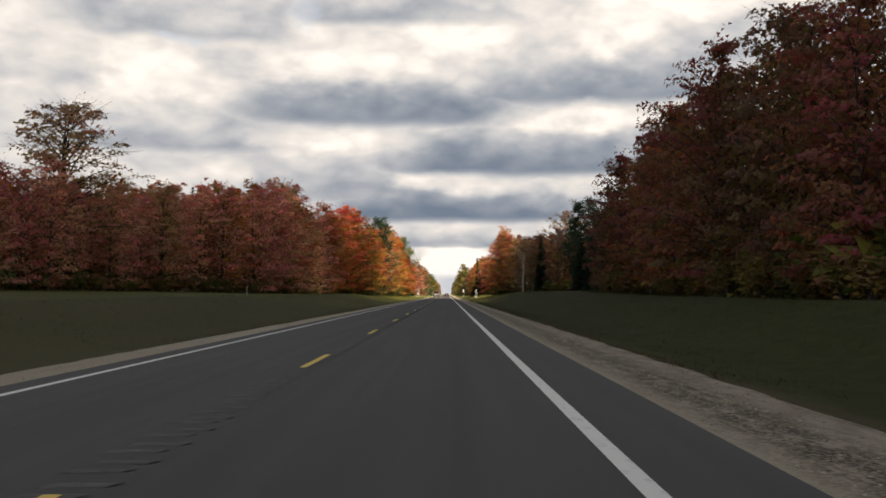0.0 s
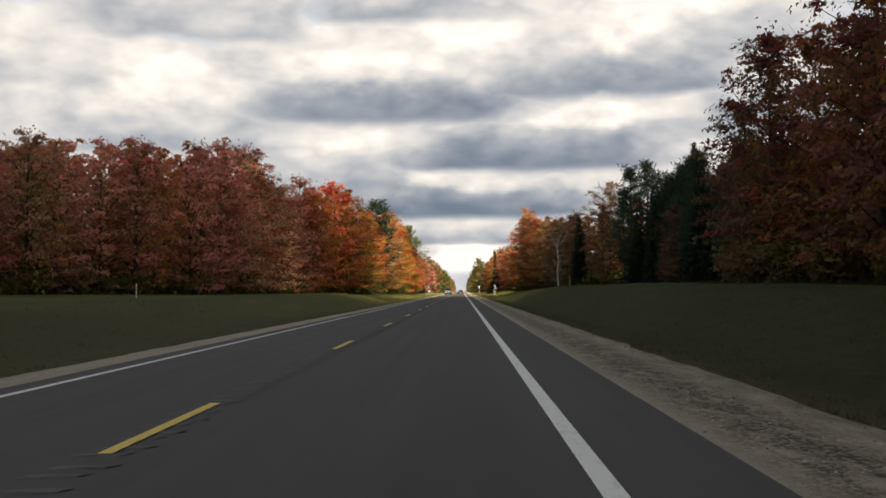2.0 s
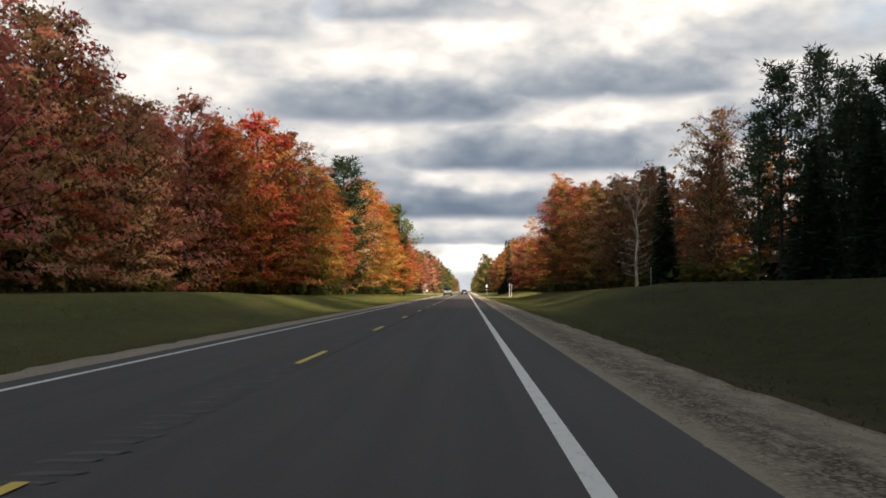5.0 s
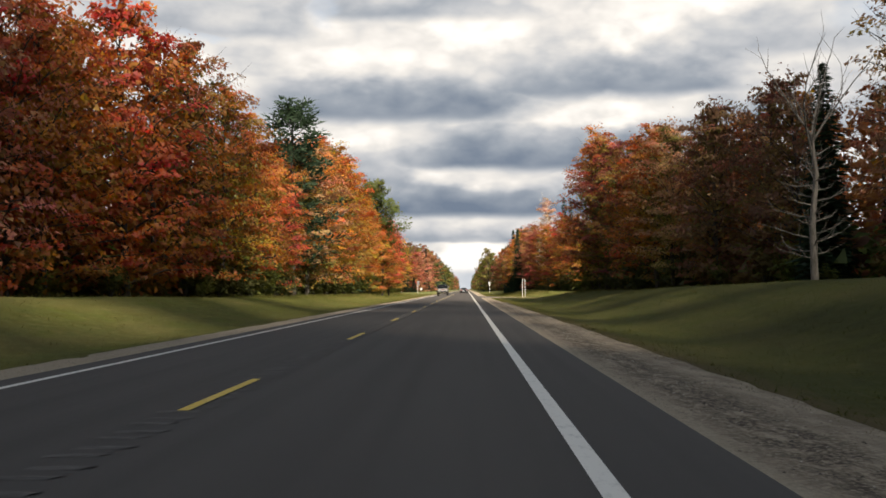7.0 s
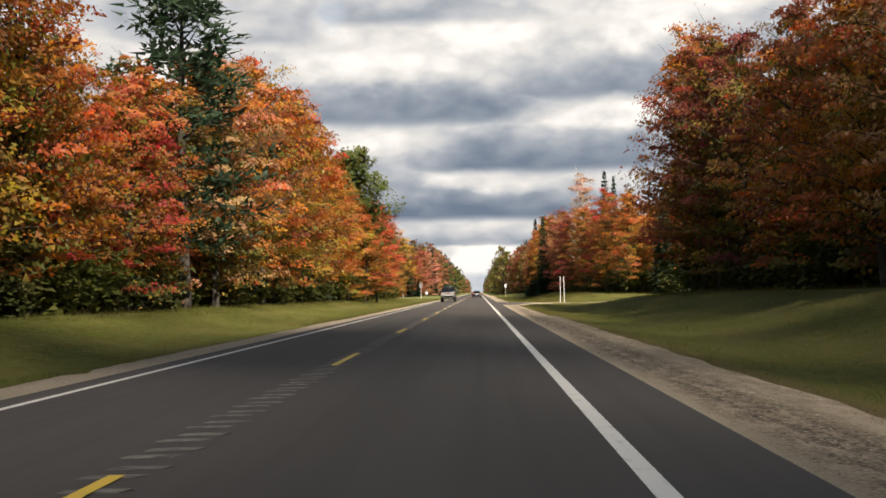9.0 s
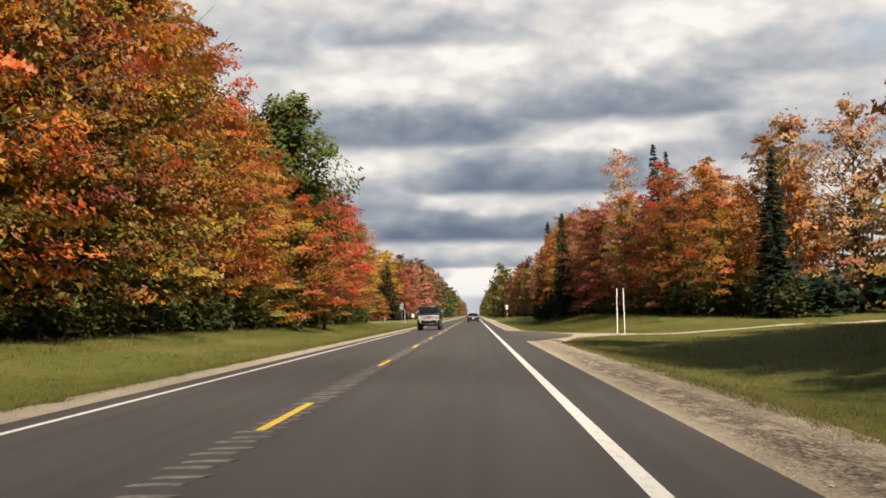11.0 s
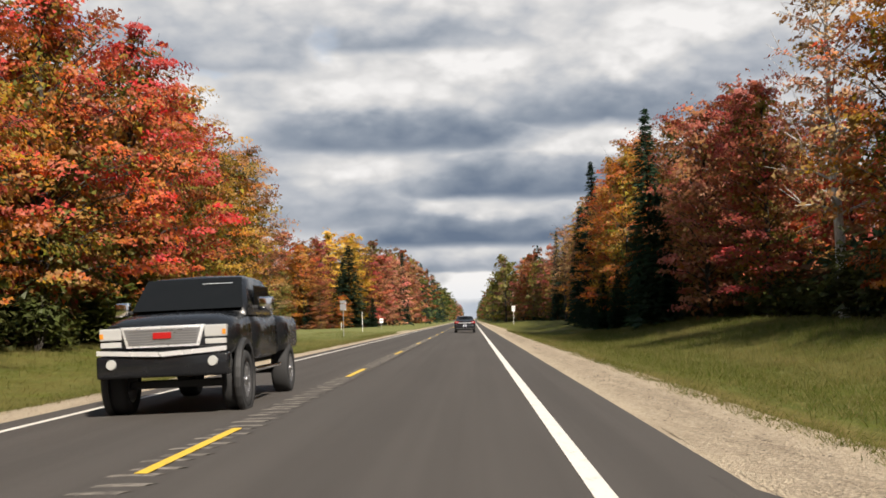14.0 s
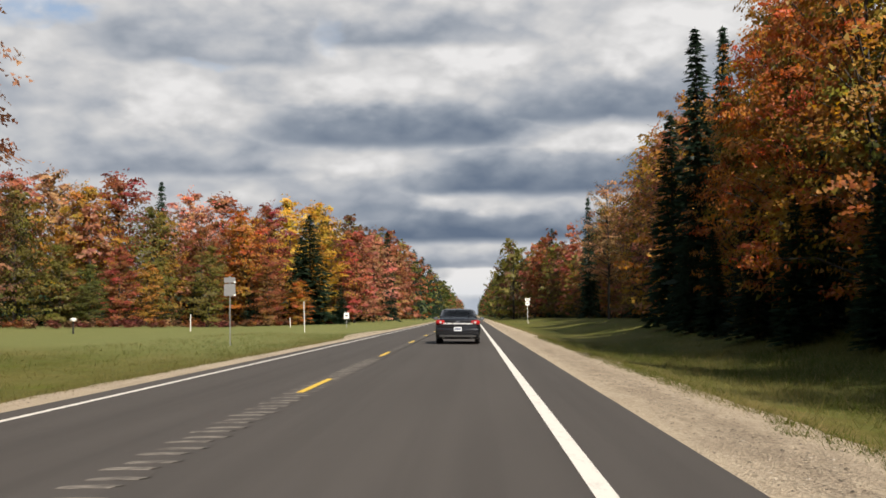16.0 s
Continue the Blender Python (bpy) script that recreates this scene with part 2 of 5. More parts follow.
def withered_shade(n, p):
    """Share of brown withered sward and painted shade, large at the walk's start and gone further along."""
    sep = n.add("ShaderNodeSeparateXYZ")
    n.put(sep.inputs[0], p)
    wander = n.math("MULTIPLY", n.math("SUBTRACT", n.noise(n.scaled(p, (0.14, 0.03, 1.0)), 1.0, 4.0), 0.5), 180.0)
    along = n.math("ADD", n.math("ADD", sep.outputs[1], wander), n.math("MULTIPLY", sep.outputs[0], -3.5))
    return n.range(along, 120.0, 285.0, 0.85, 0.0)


def turf_material():
    m, n, out = material("turf")
    p = place(n)
    big = n.noise(n.scaled(p, (0.30, 0.10, 1.0)), 1.0, 5.0)
    fine = n.noise(n.scaled(p, (14.0, 9.0, 1.0)), 1.0, 8.0, 0.75)
    c = n.ramp(fine, [(0.3, (0.050, 0.064, 0.014)), (0.5, (0.086, 0.098, 0.023)), (0.7, (0.138, 0.140, 0.042))])
    tuft = n.noise(n.scaled(p, (1.6, 1.1, 1.0)), 1.0, 5.0, 0.6)
    c = n.mix(n.range(tuft, 0.40, 0.62, 0.0, 0.75), c, (0.078, 0.074, 0.013))
    straw = n.noise(n.scaled(p, (3.2, 1.3, 1.0)), 1.0, 7.0, 0.68)
    c = n.mix(n.range(straw, 0.52, 0.70, 0.0, 0.5), c, (0.210, 0.175, 0.070))
    c = n.mix(n.range(straw, 0.44, 0.30, 0.0, 0.7), c, (0.050, 0.044, 0.012))
    c = n.mix(n.range(big, 0.45, 0.66, 0.0, 0.40), c, (0.175, 0.142, 0.052))
    c = n.mix(n.range(n.noise(p, 0.45, 6.0), 0.55, 0.7, 0.0, 0.6), c, (0.085, 0.108, 0.012))
    side = n.add("ShaderNodeSeparateXYZ")
    n.put(side.inputs[0], p)
    lawn = n.math("MULTIPLY", n.range(side.outputs[1], 448.0, 466.0), n.range(side.outputs[0], -5.4, -7.0))
    c = n.mix(n.math("MULTIPLY", lawn, 0.75), c, n.mix(fine, (0.105, 0.120, 0.040), (0.215, 0.220, 0.085)))
    # right verge darkened early on: the wood's shade is painted into the turf
    right_shade = n.range(side.outputs[0], 2.0, 9.0)
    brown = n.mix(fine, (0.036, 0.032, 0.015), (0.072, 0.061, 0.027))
    fringe = n.range(n.math("ABSOLUTE", n.math("SUBTRACT", side.outputs[0], 0.75)), 7.5, 6.15)
    fringe = n.math("MULTIPLY", fringe, n.range(straw, 0.32, 0.52))
    c = n.mix(n.math("MULTIPLY", fringe, 0.9), c, (0.175, 0.125, 0.050))
    c = n.mix(withered_shade(n, p), c, n.mix(right_shade, brown, n.mix(n.range(tuft, 0.35, 0.65), n.mix(fine, (0.008, 0.010, 0.003), (0.020, 0.022, 0.006)), n.mix(fine, (0.016, 0.020, 0.005), (0.042, 0.044, 0.012)))))
    c = n.mix(n.math("MULTIPLY", fringe, n.range(side.outputs[1], 290.0, 240.0, 0.0, 0.85)), c, (0.075, 0.055, 0.030))
    grain = n.noise(n.scaled(p, (55.0, 30.0, 30.0)), 1.0, 5.0, 0.7)
    c = n.mix(1.0, c, n.ramp(grain, [(0.3, (0.55, 0.55, 0.55)), (0.7, (1.4, 1.4, 1.4))]), "MULTIPLY")
    principled(n, out, c, 0.95, normal=n.bump(n.math("ADD", fine, grain), 0.5, 0.04), Specular_IOR_Level=0.08)
    return m


def blade_material():
    m, n, out = material("grass_blades")
    p = place(n)
    r = n.add("ShaderNodeNewGeometry").outputs["Random Per Island"]
    big = n.noise(n.scaled(p, (0.30, 0.10, 1.0)), 1.0, 5.0)
    c = n.ramp(r, [(0.0, (0.066, 0.092, 0.016)), (0.5, (0.102, 0.116, 0.025)), (0.85, (0.180, 0.156, 0.054)), (1.0, (0.27, 0.225, 0.11))])
    c = n.mix(n.range(big, 0.45, 0.66, 0.0, 0.6), c, (0.230, 0.185, 0.075))
    # early blades turn withered and dark, with the verge's shade in their colour
    c = n.mix(withered_shade(n, p), c, n.mix(r, (0.024, 0.024, 0.006), (0.046, 0.043, 0.011)))
    d, t, mx = n.add("ShaderNodeBsdfDiffuse"), n.add("ShaderNodeBsdfTranslucent"), n.add("ShaderNodeMixShader")
    n.put(d.inputs[0], c)
    n.put(t.inputs[0], c)
    mx.inputs[0].default_value = 0.5
    n.put(mx.inputs[1], d.outputs[0])
    n.put(mx.inputs[2], t.outputs[0])
    n.put(out.inputs[0], mx.outputs[0])
    return m


def leaf_material(name, hue_spread, sprays, greens=0.0, joined=False):
    """Foliage in the thing's own colour, with sprays of other hues and leaves of other values."""
    m, n, out = material(name)
    p = place(n)
    tint = n.add("ShaderNodeAttribute", attribute_name="tint") if joined else n.add("ShaderNodeObjectInfo")
    r = n.add("ShaderNodeNewGeometry").outputs["Random Per Island"]
    spray = n.noise(n.scaled(p, (0.55, 0.55, 0.9)), 1.0, 3.0, 0.55)
    limb = n.noise(n.scaled(p, (0.18, 0.18, 0.25)), 1.0, 2.0)
    h = n.math("ADD", n.math("MULTIPLY", n.math("SUBTRACT", spray, 0.5), hue_spread * 3.0),
               n.math("MULTIPLY", n.math("SUBTRACT", r, 0.5), hue_spread * 0.2))
    h = n.math("ADD", h, n.math("MULTIPLY", n.math("SUBTRACT", limb, 0.5), hue_spread * 3.0))
    value = n.range(spray, 0.3, 0.7, 1.0 - sprays, 1.0 + sprays)
    base = tint.outputs["Color"]
    if greens:
        # sprays near the stem are still green, those at the tips have turned furthest
        ripe = n.add("ShaderNodeAttribute", attribute_name="ripe").outputs["Fac"]
        ripe = n.math("ADD", ripe, n.math("MULTIPLY", n.math("SUBTRACT", limb, 0.5), 0.8))
        h = n.math("ADD", h, n.math("MULTIPLY", n.math("SUBTRACT", 0.5, ripe), hue_spread * 1.2))
        value = n.math("MULTIPLY", value, n.range(ripe, 0.0, 1.0, 0.82, 1.16))
        base = n.mix(n.range(ripe, 0.78, 1.0, 0.0, 0.6), base, n.mix(1.0, base, (1.15, 0.72, 0.55), "MULTIPLY"))
        base = n.mix(n.range(ripe, 0.46, 0.34, 0.0, greens * 0.7), base, (0.31, 0.195, 0.028))
        base = n.mix(n.range(ripe, 0.30, 0.14, 0.0, greens), base, (0.100, 0.115, 0.020))
    hsv = n.add("ShaderNodeHueSaturation")
    n.put(hsv.inputs["Hue"], n.math("ADD", 0.5 + hue_spread * 0.08, n.math("MAXIMUM", h, -0.022)))
    n.put(hsv.inputs["Saturation"], n.range(r, 0.0, 1.0, 0.88, 1.06))
    n.put(hsv.inputs["Value"], n.math("MULTIPLY", n.range(n.math("FRACT", n.math("MULTIPLY", r, 7.3)), 0.0, 1.0, 0.94, 1.06), value))
    n.put(hsv.inputs["Color"], base)
    c = hsv.outputs[0]
    d, t, g = n.add("ShaderNodeBsdfDiffuse"), n.add("ShaderNodeBsdfTranslucent"), n.add("ShaderNodeBsdfGlossy")
    for s in (d, t):
        n.put(s.inputs[0], c)
    g.inputs["Roughness"].default_value = 0.5
    m1, m2 = n.add("ShaderNodeMixShader"), n.add("ShaderNodeMixShader")
    m1.inputs[0].default_value, m2.inputs[0].default_value = 0.42, 0.015
    n.put(m1.inputs[1], d.outputs[0])
    n.put(m1.inputs[2], t.outputs[0])
    n.put(m2.inputs[1], m1.outputs[0])
    n.put(m2.inputs[2], g.outputs[0])
    n.put(out.inputs[0], m2.outputs[0])
    return m


def bark_material(name, dark, pale):
    m, n, out = material(name)
    p = n.add("ShaderNodeTexCoord").outputs["Object"]
    f = n.noise(n.scaled(p, (9.0, 9.0, 1.6)), 1.0, 6.0, 0.65)
    c = n.mix(n.range(f, 0.35, 0.65), dark, pale)
    principled(n, out, c, 0.95, normal=n.bump(f, 0.8, 0.03))
    return m


ASPHALT = asphalt_material("asphalt", (0.0610, 0.0550, 0.0505), False)
APRON = asphalt_material("dusty_asphalt", (0.062, 0.0560, 0.0512), True)
MILLED = milled_material("milled_asphalt", (0.060, 0.054, 0.050), (0.25, 0.225, 0.195))
MILLED_DULL = milled_material("dull_milled_asphalt", (0.060, 0.055, 0.051), (0.125, 0.115, 0.107))
WHITE_PAINT = paint_material("white_road_paint", (0.65, 0.62, 0.565))
YELLOW_PAINT = paint_material("yellow_road_paint", (0.62, 0.41, 0.030))
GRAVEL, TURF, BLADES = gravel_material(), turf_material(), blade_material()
LEAF = leaf_material("autumn_leaves", 0.036, 0.25, 0.30)
MIXED_LEAF = leaf_material("turning_leaves", 0.044, 0.25, 0.85)
WOOD_LEAF = leaf_material("woodland_leaves", 0.032, 0.3, 0.0, True)
NEEDLE = leaf_material("needles", 0.010, 0.25)
BARK = bark_material("grey_bark", (0.020, 0.017, 0.014), (0.058, 0.050, 0.043))
DEAD_BARK = bark_material("weathered_dead_wood", (0.045, 0.041, 0.036), (0.135, 0.125, 0.113))
PALE_BARK = bark_material("pale_birch_bark", (0.25, 0.23, 0.21), (0.60, 0.58, 0.54))


# ---- mesh helpers ----
def mesh_from(name, verts, faces, mat, smooth=False):
    me = bpy.data.meshes.new(name)
    me.from_pydata([tuple(v) for v in verts], [], [tuple(f) for f in faces])
    me.materials.append(mat)
    if smooth:
        me.polygons.foreach_set("use_smooth", [True] * len(me.polygons))
    me.update()
    return me


def part(name, bm, mat, parent, label="", smooth=False):
    """Links a bmesh, or a ready mesh, as one object under parent."""
    if isinstance(bm, bmesh.types.BMesh):
        me = bpy.data.meshes.new(name)
        bmesh.ops.recalc_face_normals(bm, faces=bm.faces)
        bm.to_mesh(me)
        bm.free()
        me.materials.append(mat)
        if smooth:
            me.polygons.foreach_set("use_smooth", [True] * len(me.polygons))
    else:
        me = bm
    ob = new(name, me)
    ob.parent = parent
    return tagged(ob, label)


def box_bm(x0, x1, y0, y1, z0, z1, bevel=0.0):
    bm = bmesh.new()
    bmesh.ops.create_cube(bm, size=1.0, matrix=Matrix.LocRotScale(((x0 + x1) / 2, (y0 + y1) / 2, (z0 + z1) / 2), None, (x1 - x0, y1 - y0, z1 - z0)))
    if bevel:
        bmesh.ops.bevel(bm, geom=bm.edges[:], offset=bevel, segments=2, affect="EDGES", profile=0.6)
    return bm


def loft_bm(sections, closed=True, caps=True):
    """Joins rings of equal length into a skin."""
    bm = bmesh.new()
    rings = [[bm.verts.new(v) for v in s] for s in sections]
    k = len(rings[0])
    for a, b in zip(rings, rings[1:]):
        for i in range(k if closed else k - 1):
            j = (i + 1) % k
            bm.faces.new((a[i], a[j], b[j], b[i]))
    if caps and closed:
        bm.faces.new(rings[0][::-1])
        bm.faces.new(rings[-1])
    return bm


# ---- ground, road and shoulders ----
def lerp_table(t, table):
    if t <= table[0][0]:
        return table[0][1]
    for (a, va), (b, vb) in zip(table, table[1:]):
        if t <= b:
            return va + (vb - va) * (t - a) / (b - a)
    return table[-1][1]


BANK_R = [(-50, 0.8), (60, 1.0), (120, 1.5), (200, 1.7), (260, 1.1), (310, 0.8), (335, 0.2), (352, 0.2), (375, 0.7), (430, 0.8), (520, 0.5), (640, 0.2)]
BANK_L = [(-50, 0.9), (120, 1.1), (200, 1.2), (260, 0.6), (330, 0.5), (430, 0.5), (455, 0.0), (560, 0.0), (640, 0.2)]
PAVED_L, PAVED_R, GRAVEL_L, GRAVEL_R = -3.95, 4.9, -5.45, 6.9


def ground_z(x, y):
    """Height of the bare ground: verge, shallow ditch and the rising bank under the trees."""
    mouth = max(0.0, 1 - max(0.0, abs(y - 347.0) - 16.0) / 7.0) * max(0.0, 1 - max(0.0, x - 15.0) / 8.0) if x > 3 else 0.0
    z = verge_z(x, y)
    rise = max(0.0, min(1.0, (x - 6.9) / 0.8))
    return z + (-0.15 - 0.012 * (x - 4.9) - z) * mouth * rise


def verge_z(x, y):
    a = abs(x)
    edge = 6.8 if x > 0 else 5.4
    bank = lerp_table(y, BANK_R if x > 0 else BANK_L)
    wave = 0.10 * noise.noise(Vector((x * 0.12, y * 0.06, 0.3))) + 0.05 * noise.noise(Vector((x * 0.5, y * 0.4, 5.0)))
    if a < edge + 0.05:
        return -0.33
    if a < edge + 0.4:
        return -0.33 + 0.10 * (a - edge - 0.05) / 0.35
    if a < edge + 3.0:
        s = (a - edge) / 3.0
        return -0.23 - 0.30 * math.sin(s * math.pi / 2) * min(1.0, bank + 0.3) + wave * s
    low = -0.23 - 0.30 * min(1.0, bank + 0.3)
    s = min(1.0, (a - edge - 3.0) / 8.0)
    return low + (bank - low) * (s * s * (3 - 2 * s)) + wave + max(0.0, min(1.0, (a - 27) / 60)) * 2.0


def grid_object(name, xs, ys, zf, mat, jitter=None):
    verts, faces = [], []
    for j, y in enumerate(ys):
        for i, x in enumerate(xs):
            xx = x + (jitter(i, y) if jitter else 0.0)
            verts.append((xx, y, zf(xx, y)))
    w = len(xs)
    for j in range(len(ys) - 1):
        for i in range(w - 1):
            k = j * w + i
            faces.append((k, k + 1, k + w + 1, k + w))
    return new(name, mesh_from(name, verts, faces, mat, True))


xs_side = [0.0, 3.0, 5.0, 5.4, 6.0, 6.4, 6.8, 7.2, 7.8, 8.5, 9.3, 10.2, 11.2, 12.3, 13.5, 14.8, 16.2, 17.8, 19.5, 21.5, 24, 27, 31, 38, 50, 68, 90, 130, 300, 900, 2600]
xs_all = [-x for x in reversed(xs_side[1:])] + xs_side
ys_all = [-2600, -900, -300, -120] + [-60 + 2.5 * i for i in range(281)] + [660, 690, 740, 820, 950, 1200, 1600, 2300, 3400]
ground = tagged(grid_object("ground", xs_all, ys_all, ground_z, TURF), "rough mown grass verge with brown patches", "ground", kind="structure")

road_ys = [-120] + [-60 + 10 * i for i in range(75)] + [720, 800, 1000, 1400, 2200, 3300]


def road_z(x, y):
    return -0.02 * abs(x)


road_xs = [PAVED_L, -3.32, -1.7, 0.0, 1.8, 3.74, PAVED_R]
verts, faces = [], []
for y in road_ys:
    row = [(x, y, road_z(x, y)) for x in road_xs]
    row = [(PAVED_L - 0.06, y, -0.28)] + row + [(PAVED_R + 0.06, y, -0.28)]
    verts += row
w = len(road_xs) + 2
for j in range(len(road_ys) - 1):
    for i in range(w - 1):
        k = j * w + i
        faces.append((k, k + 1, k + w + 1, k + w))
road = tagged(new("road", mesh_from("road", verts, faces, ASPHALT)), "smooth dark grey asphalt two-lane road", "road", kind="structure")


def gravel_side(side):
    x0, x1 = (PAVED_L + 0.02, GRAVEL_L) if side < 0 else (PAVED_R - 0.02, GRAVEL_R)
    ys = [-120] + [-60 + 0.8 * i for i in range(800)] + [600, 700, 900, 1300, 2200, 3300]
    xs = [x0, x0 + 0.1 * side, x0 + (x1 - x0) * 0.35, x0 + (x1 - x0) * 0.7, x1, x1 + 0.25 * side]

    def edge(i, y):
        ragged = noise.noise(Vector((side * 9.0, y * 0.55, min(i, 4) * 3.1)))
        return (0.0, 0.03, 0.06, 0.06, 0.15, 0.15)[i] * ragged - (0.04 if i == 1 else 0)

    def z(x, y):
        a = (x - x0) * side
        s = a / abs(x1 - x0)
        base = -0.02 * abs(x0) - 0.008 - 0.10 * s + 0.018 * noise.noise(Vector((x * 2.0, y * 1.3, 2.0)))
        return base if s < 1.06 else -0.36
    return z, grid_object("gravel_shoulder", xs, ys, z, GRAVEL, edge)


GZL, shoulder_l = gravel_side(-1)
GZR, shoulder_r = gravel_side(1)
for s in (shoulder_l, shoulder_r):
    tagged(s, "pale tan gravel shoulder beside the asphalt", "shoulder", kind="structure")


def strip(name, x0, x1, ys, mat, parent, lift=0.004):
    v, f = [], []
    for y in ys:
        for x in (x0, (x0 + x1) / 2, x1):
            v.append((x, y, road_z(x, y) + lift))
    for j in range(len(ys) - 1):
        for i in range(2):
            k = j * 3 + i
            f.append((k, k + 1, k + 4, k + 3))
    ob = new(name, mesh_from(name, v, f, mat))
    ob.parent = parent
    return ob


tagged(strip("edge_line", 3.655, 3.825, road_ys, WHITE_PAINT, road), "white painted edge line")
tagged(strip("edge_line", -3.39, -3.25, road_ys, WHITE_PAINT, road), "white painted edge line")
dash_mesh = mesh_from("centre_dash", [(x, y, 0.013 - 0.02 * abs(x)) for y in (0, 1.27, 2.54, 3.81) for x in (-0.06, 0.0, 0.06)],
                      [(3 * j + i, 3 * j + i + 1, 3 * j + i + 4, 3 * j + i + 3) for j in range(3) for i in range(2)], YELLOW_PAINT)
for k in range(-3, 60):
    ob = new("centre_dash", dash_mesh)
    ob.parent, ob.location = road, (0, 15.24 * k, 0)

# milled rumble strip across the centre line: pairs of scuffed bars
bar_v = [(x + 0.5 * y, y, z - 0.02 * abs(x + 0.5 * y)) for y, z in ((-0.085, 0.002), (-0.03, 0.008), (0.03, 0.008), (0.085, 0.002)) for x in (-0.21, -0.07, 0.0, 0.07, 0.21)]
bar_f = [(5 * j + i, 5 * j + i + 1, 5 * j + i + 6, 5 * j + i + 5) for j in range(3) for i in range(4)]
bar_mesh = mesh_from("rumble_groove", bar_v, bar_f, MILLED)
far_v, far_f = [], []
y, k = -20.0, 0
while y < 600.0:
    on_dash = 0 <= (y % 15.24) <= 3.81
    dx = 0.05 if k % 2 else -0.03
    if 292 < y < 432:
        ob = new("rumble_groove", bar_mesh)
        ob.parent, ob.location = road, (dx, y, 0.0)
    else:
        b = len(far_v)
        far_v += [(vx + dx, vy + y, vz) for vx, vy, vz in bar_v]
        far_f += [tuple(b + q for q in f) for f in bar_f]
    y += 0.39 if k % 2 == 0 else 0.5625
    k += 1
me = mesh_from("rumble_strip", far_v, far_f, MILLED)
# duller bars before y 215 and past y 440
me.materials.append(MILLED_DULL)
me.polygons.foreach_set("material_index", [1 if not 215 < far_v[f[0]][1] < 440 else 0 for f in far_f])
rest = new("rumble_strip", me)
rest.parent = road
tagged(rest, "milled rumble grooves along the centre line", kind="stuff")

# ---- side track on the right ----
def sheet(name, rows, zf, mat, lift, m=8):
    """A sheet between a left and a right border, given row by row as (x_left, y_left, x_right, y_right)."""
    v, f = [], []
    for xa, ya, xb, yb in rows:
        for i in range(m + 1):
            s = i / m
            x, y = xa + (xb - xa) * s, ya + (yb - ya) * s
            v.append((x, y, zf(x, y) + lift))
    for j in range(len(rows) - 1):
        for i in range(m):
            k = j * (m + 1) + i
            f.append((k, k + 1, k + m + 2, k + m + 1))
    return new(name, mesh_from(name, v, f, mat, True))


def apron_z(x, y):
    return -0.094 - 0.012 * (x - PAVED_R)


def wobble(y, s):
    return 0.12 * noise.noise(Vector((s, y * 0.9, 1.0)))


APRON_NEAR = [(4.6, 330.3), (5.4, 331.0), (6.5, 334.5), (7.6, 338.5), (8.3, 343.0), (8.6, 346.0)]
APRON_FAR = [(4.6, 366.0), (5.1, 364.0), (5.3, 362.5), (6.1, 361.0), (6.9, 358.0), (7.3, 355.5), (8.0, 350.5), (8.6, 346.8)]
TRACK_NEAR = [(5.0, 329.3), (6.9, 331.5), (7.8, 337.3), (9.0, 341.0), (10.3, 343.5), (13.0, 345.8), (20.0, 347.0), (75.0, 352.0)]
TRACK_FAR = [(5.0, 371.0), (5.5, 368.0), (6.9, 362.0), (7.5, 357.5), (8.6, 353.2), (10.6, 350.4), (13.0, 349.7), (20.0, 350.6), (75.0, 356.0)]
apron_rows = []
for i in range(41):
    x = 4.6 + 4.0 * i / 40
    apron_rows.append((x, lerp_table(x, APRON_NEAR) + wobble(x * 4, 1.0), x, lerp_table(x, APRON_FAR) + wobble(x * 4, 5.0)))


def track_bounds(x):
    return lerp_table(x, TRACK_NEAR) + wobble(x * 2, 9.0) * 2, lerp_table(x, TRACK_FAR) + wobble(x * 2, 3.0) * 2


def mouth_z(x, y):
    """Surface of the track's mouth, feathered down into the shoulder and the verge at its borders."""
    near, far = track_bounds(x)
    s = max(0.0, min(1.0, min(y - near, far - y) / 0.9))
    low = GZR(x, y) if x < 6.9 else ground_z(x, y)
    top = apron_z(x, y) - max(0.0, 4.72 - x) * 0.2 if x < 13 else ground_z(x, y) + 0.03
    return low - 0.03 + (top - low + 0.03) * s * s * (3 - 2 * s)


tagged(sheet("side_road", apron_rows, mouth_z, APRON, 0.003, 60), "dusty asphalt apron of a side track", "road", kind="structure")


track_rows = []
for i in range(60):
    x = 5.0 + 70 * i / 59 if i > 9 else 5.0 + 1.1864 * i
    near, far = track_bounds(x)
    track_rows.append((x, near, x, far))
tagged(sheet("gravel_track", track_rows, lambda x, y: mouth_z(x, y) - 0.012, GRAVEL, 0.0, 60),
       "pale gravel side track leading into the woods", "track", kind="structure")
# flare of gravel and a faint track on the other side
flare = [(-5.2, 478 + 3.0 * i, -5.2 - 1.3 * math.sin(math.pi * i / 12) ** 0.7 - 0.05, 478 + 3.0 * i) for i in range(13)]
tagged(sheet("gravel_track", flare, lambda x, y: -0.19, GRAVEL, 0.02), "gravel widening at a driveway mouth", "track", kind="structure")

# ---- trees ----
rng = np.random.default_rng(7)


def unit(v):
    return v / (np.linalg.norm(v, axis=-1, keepdims=True) + 1e-9)


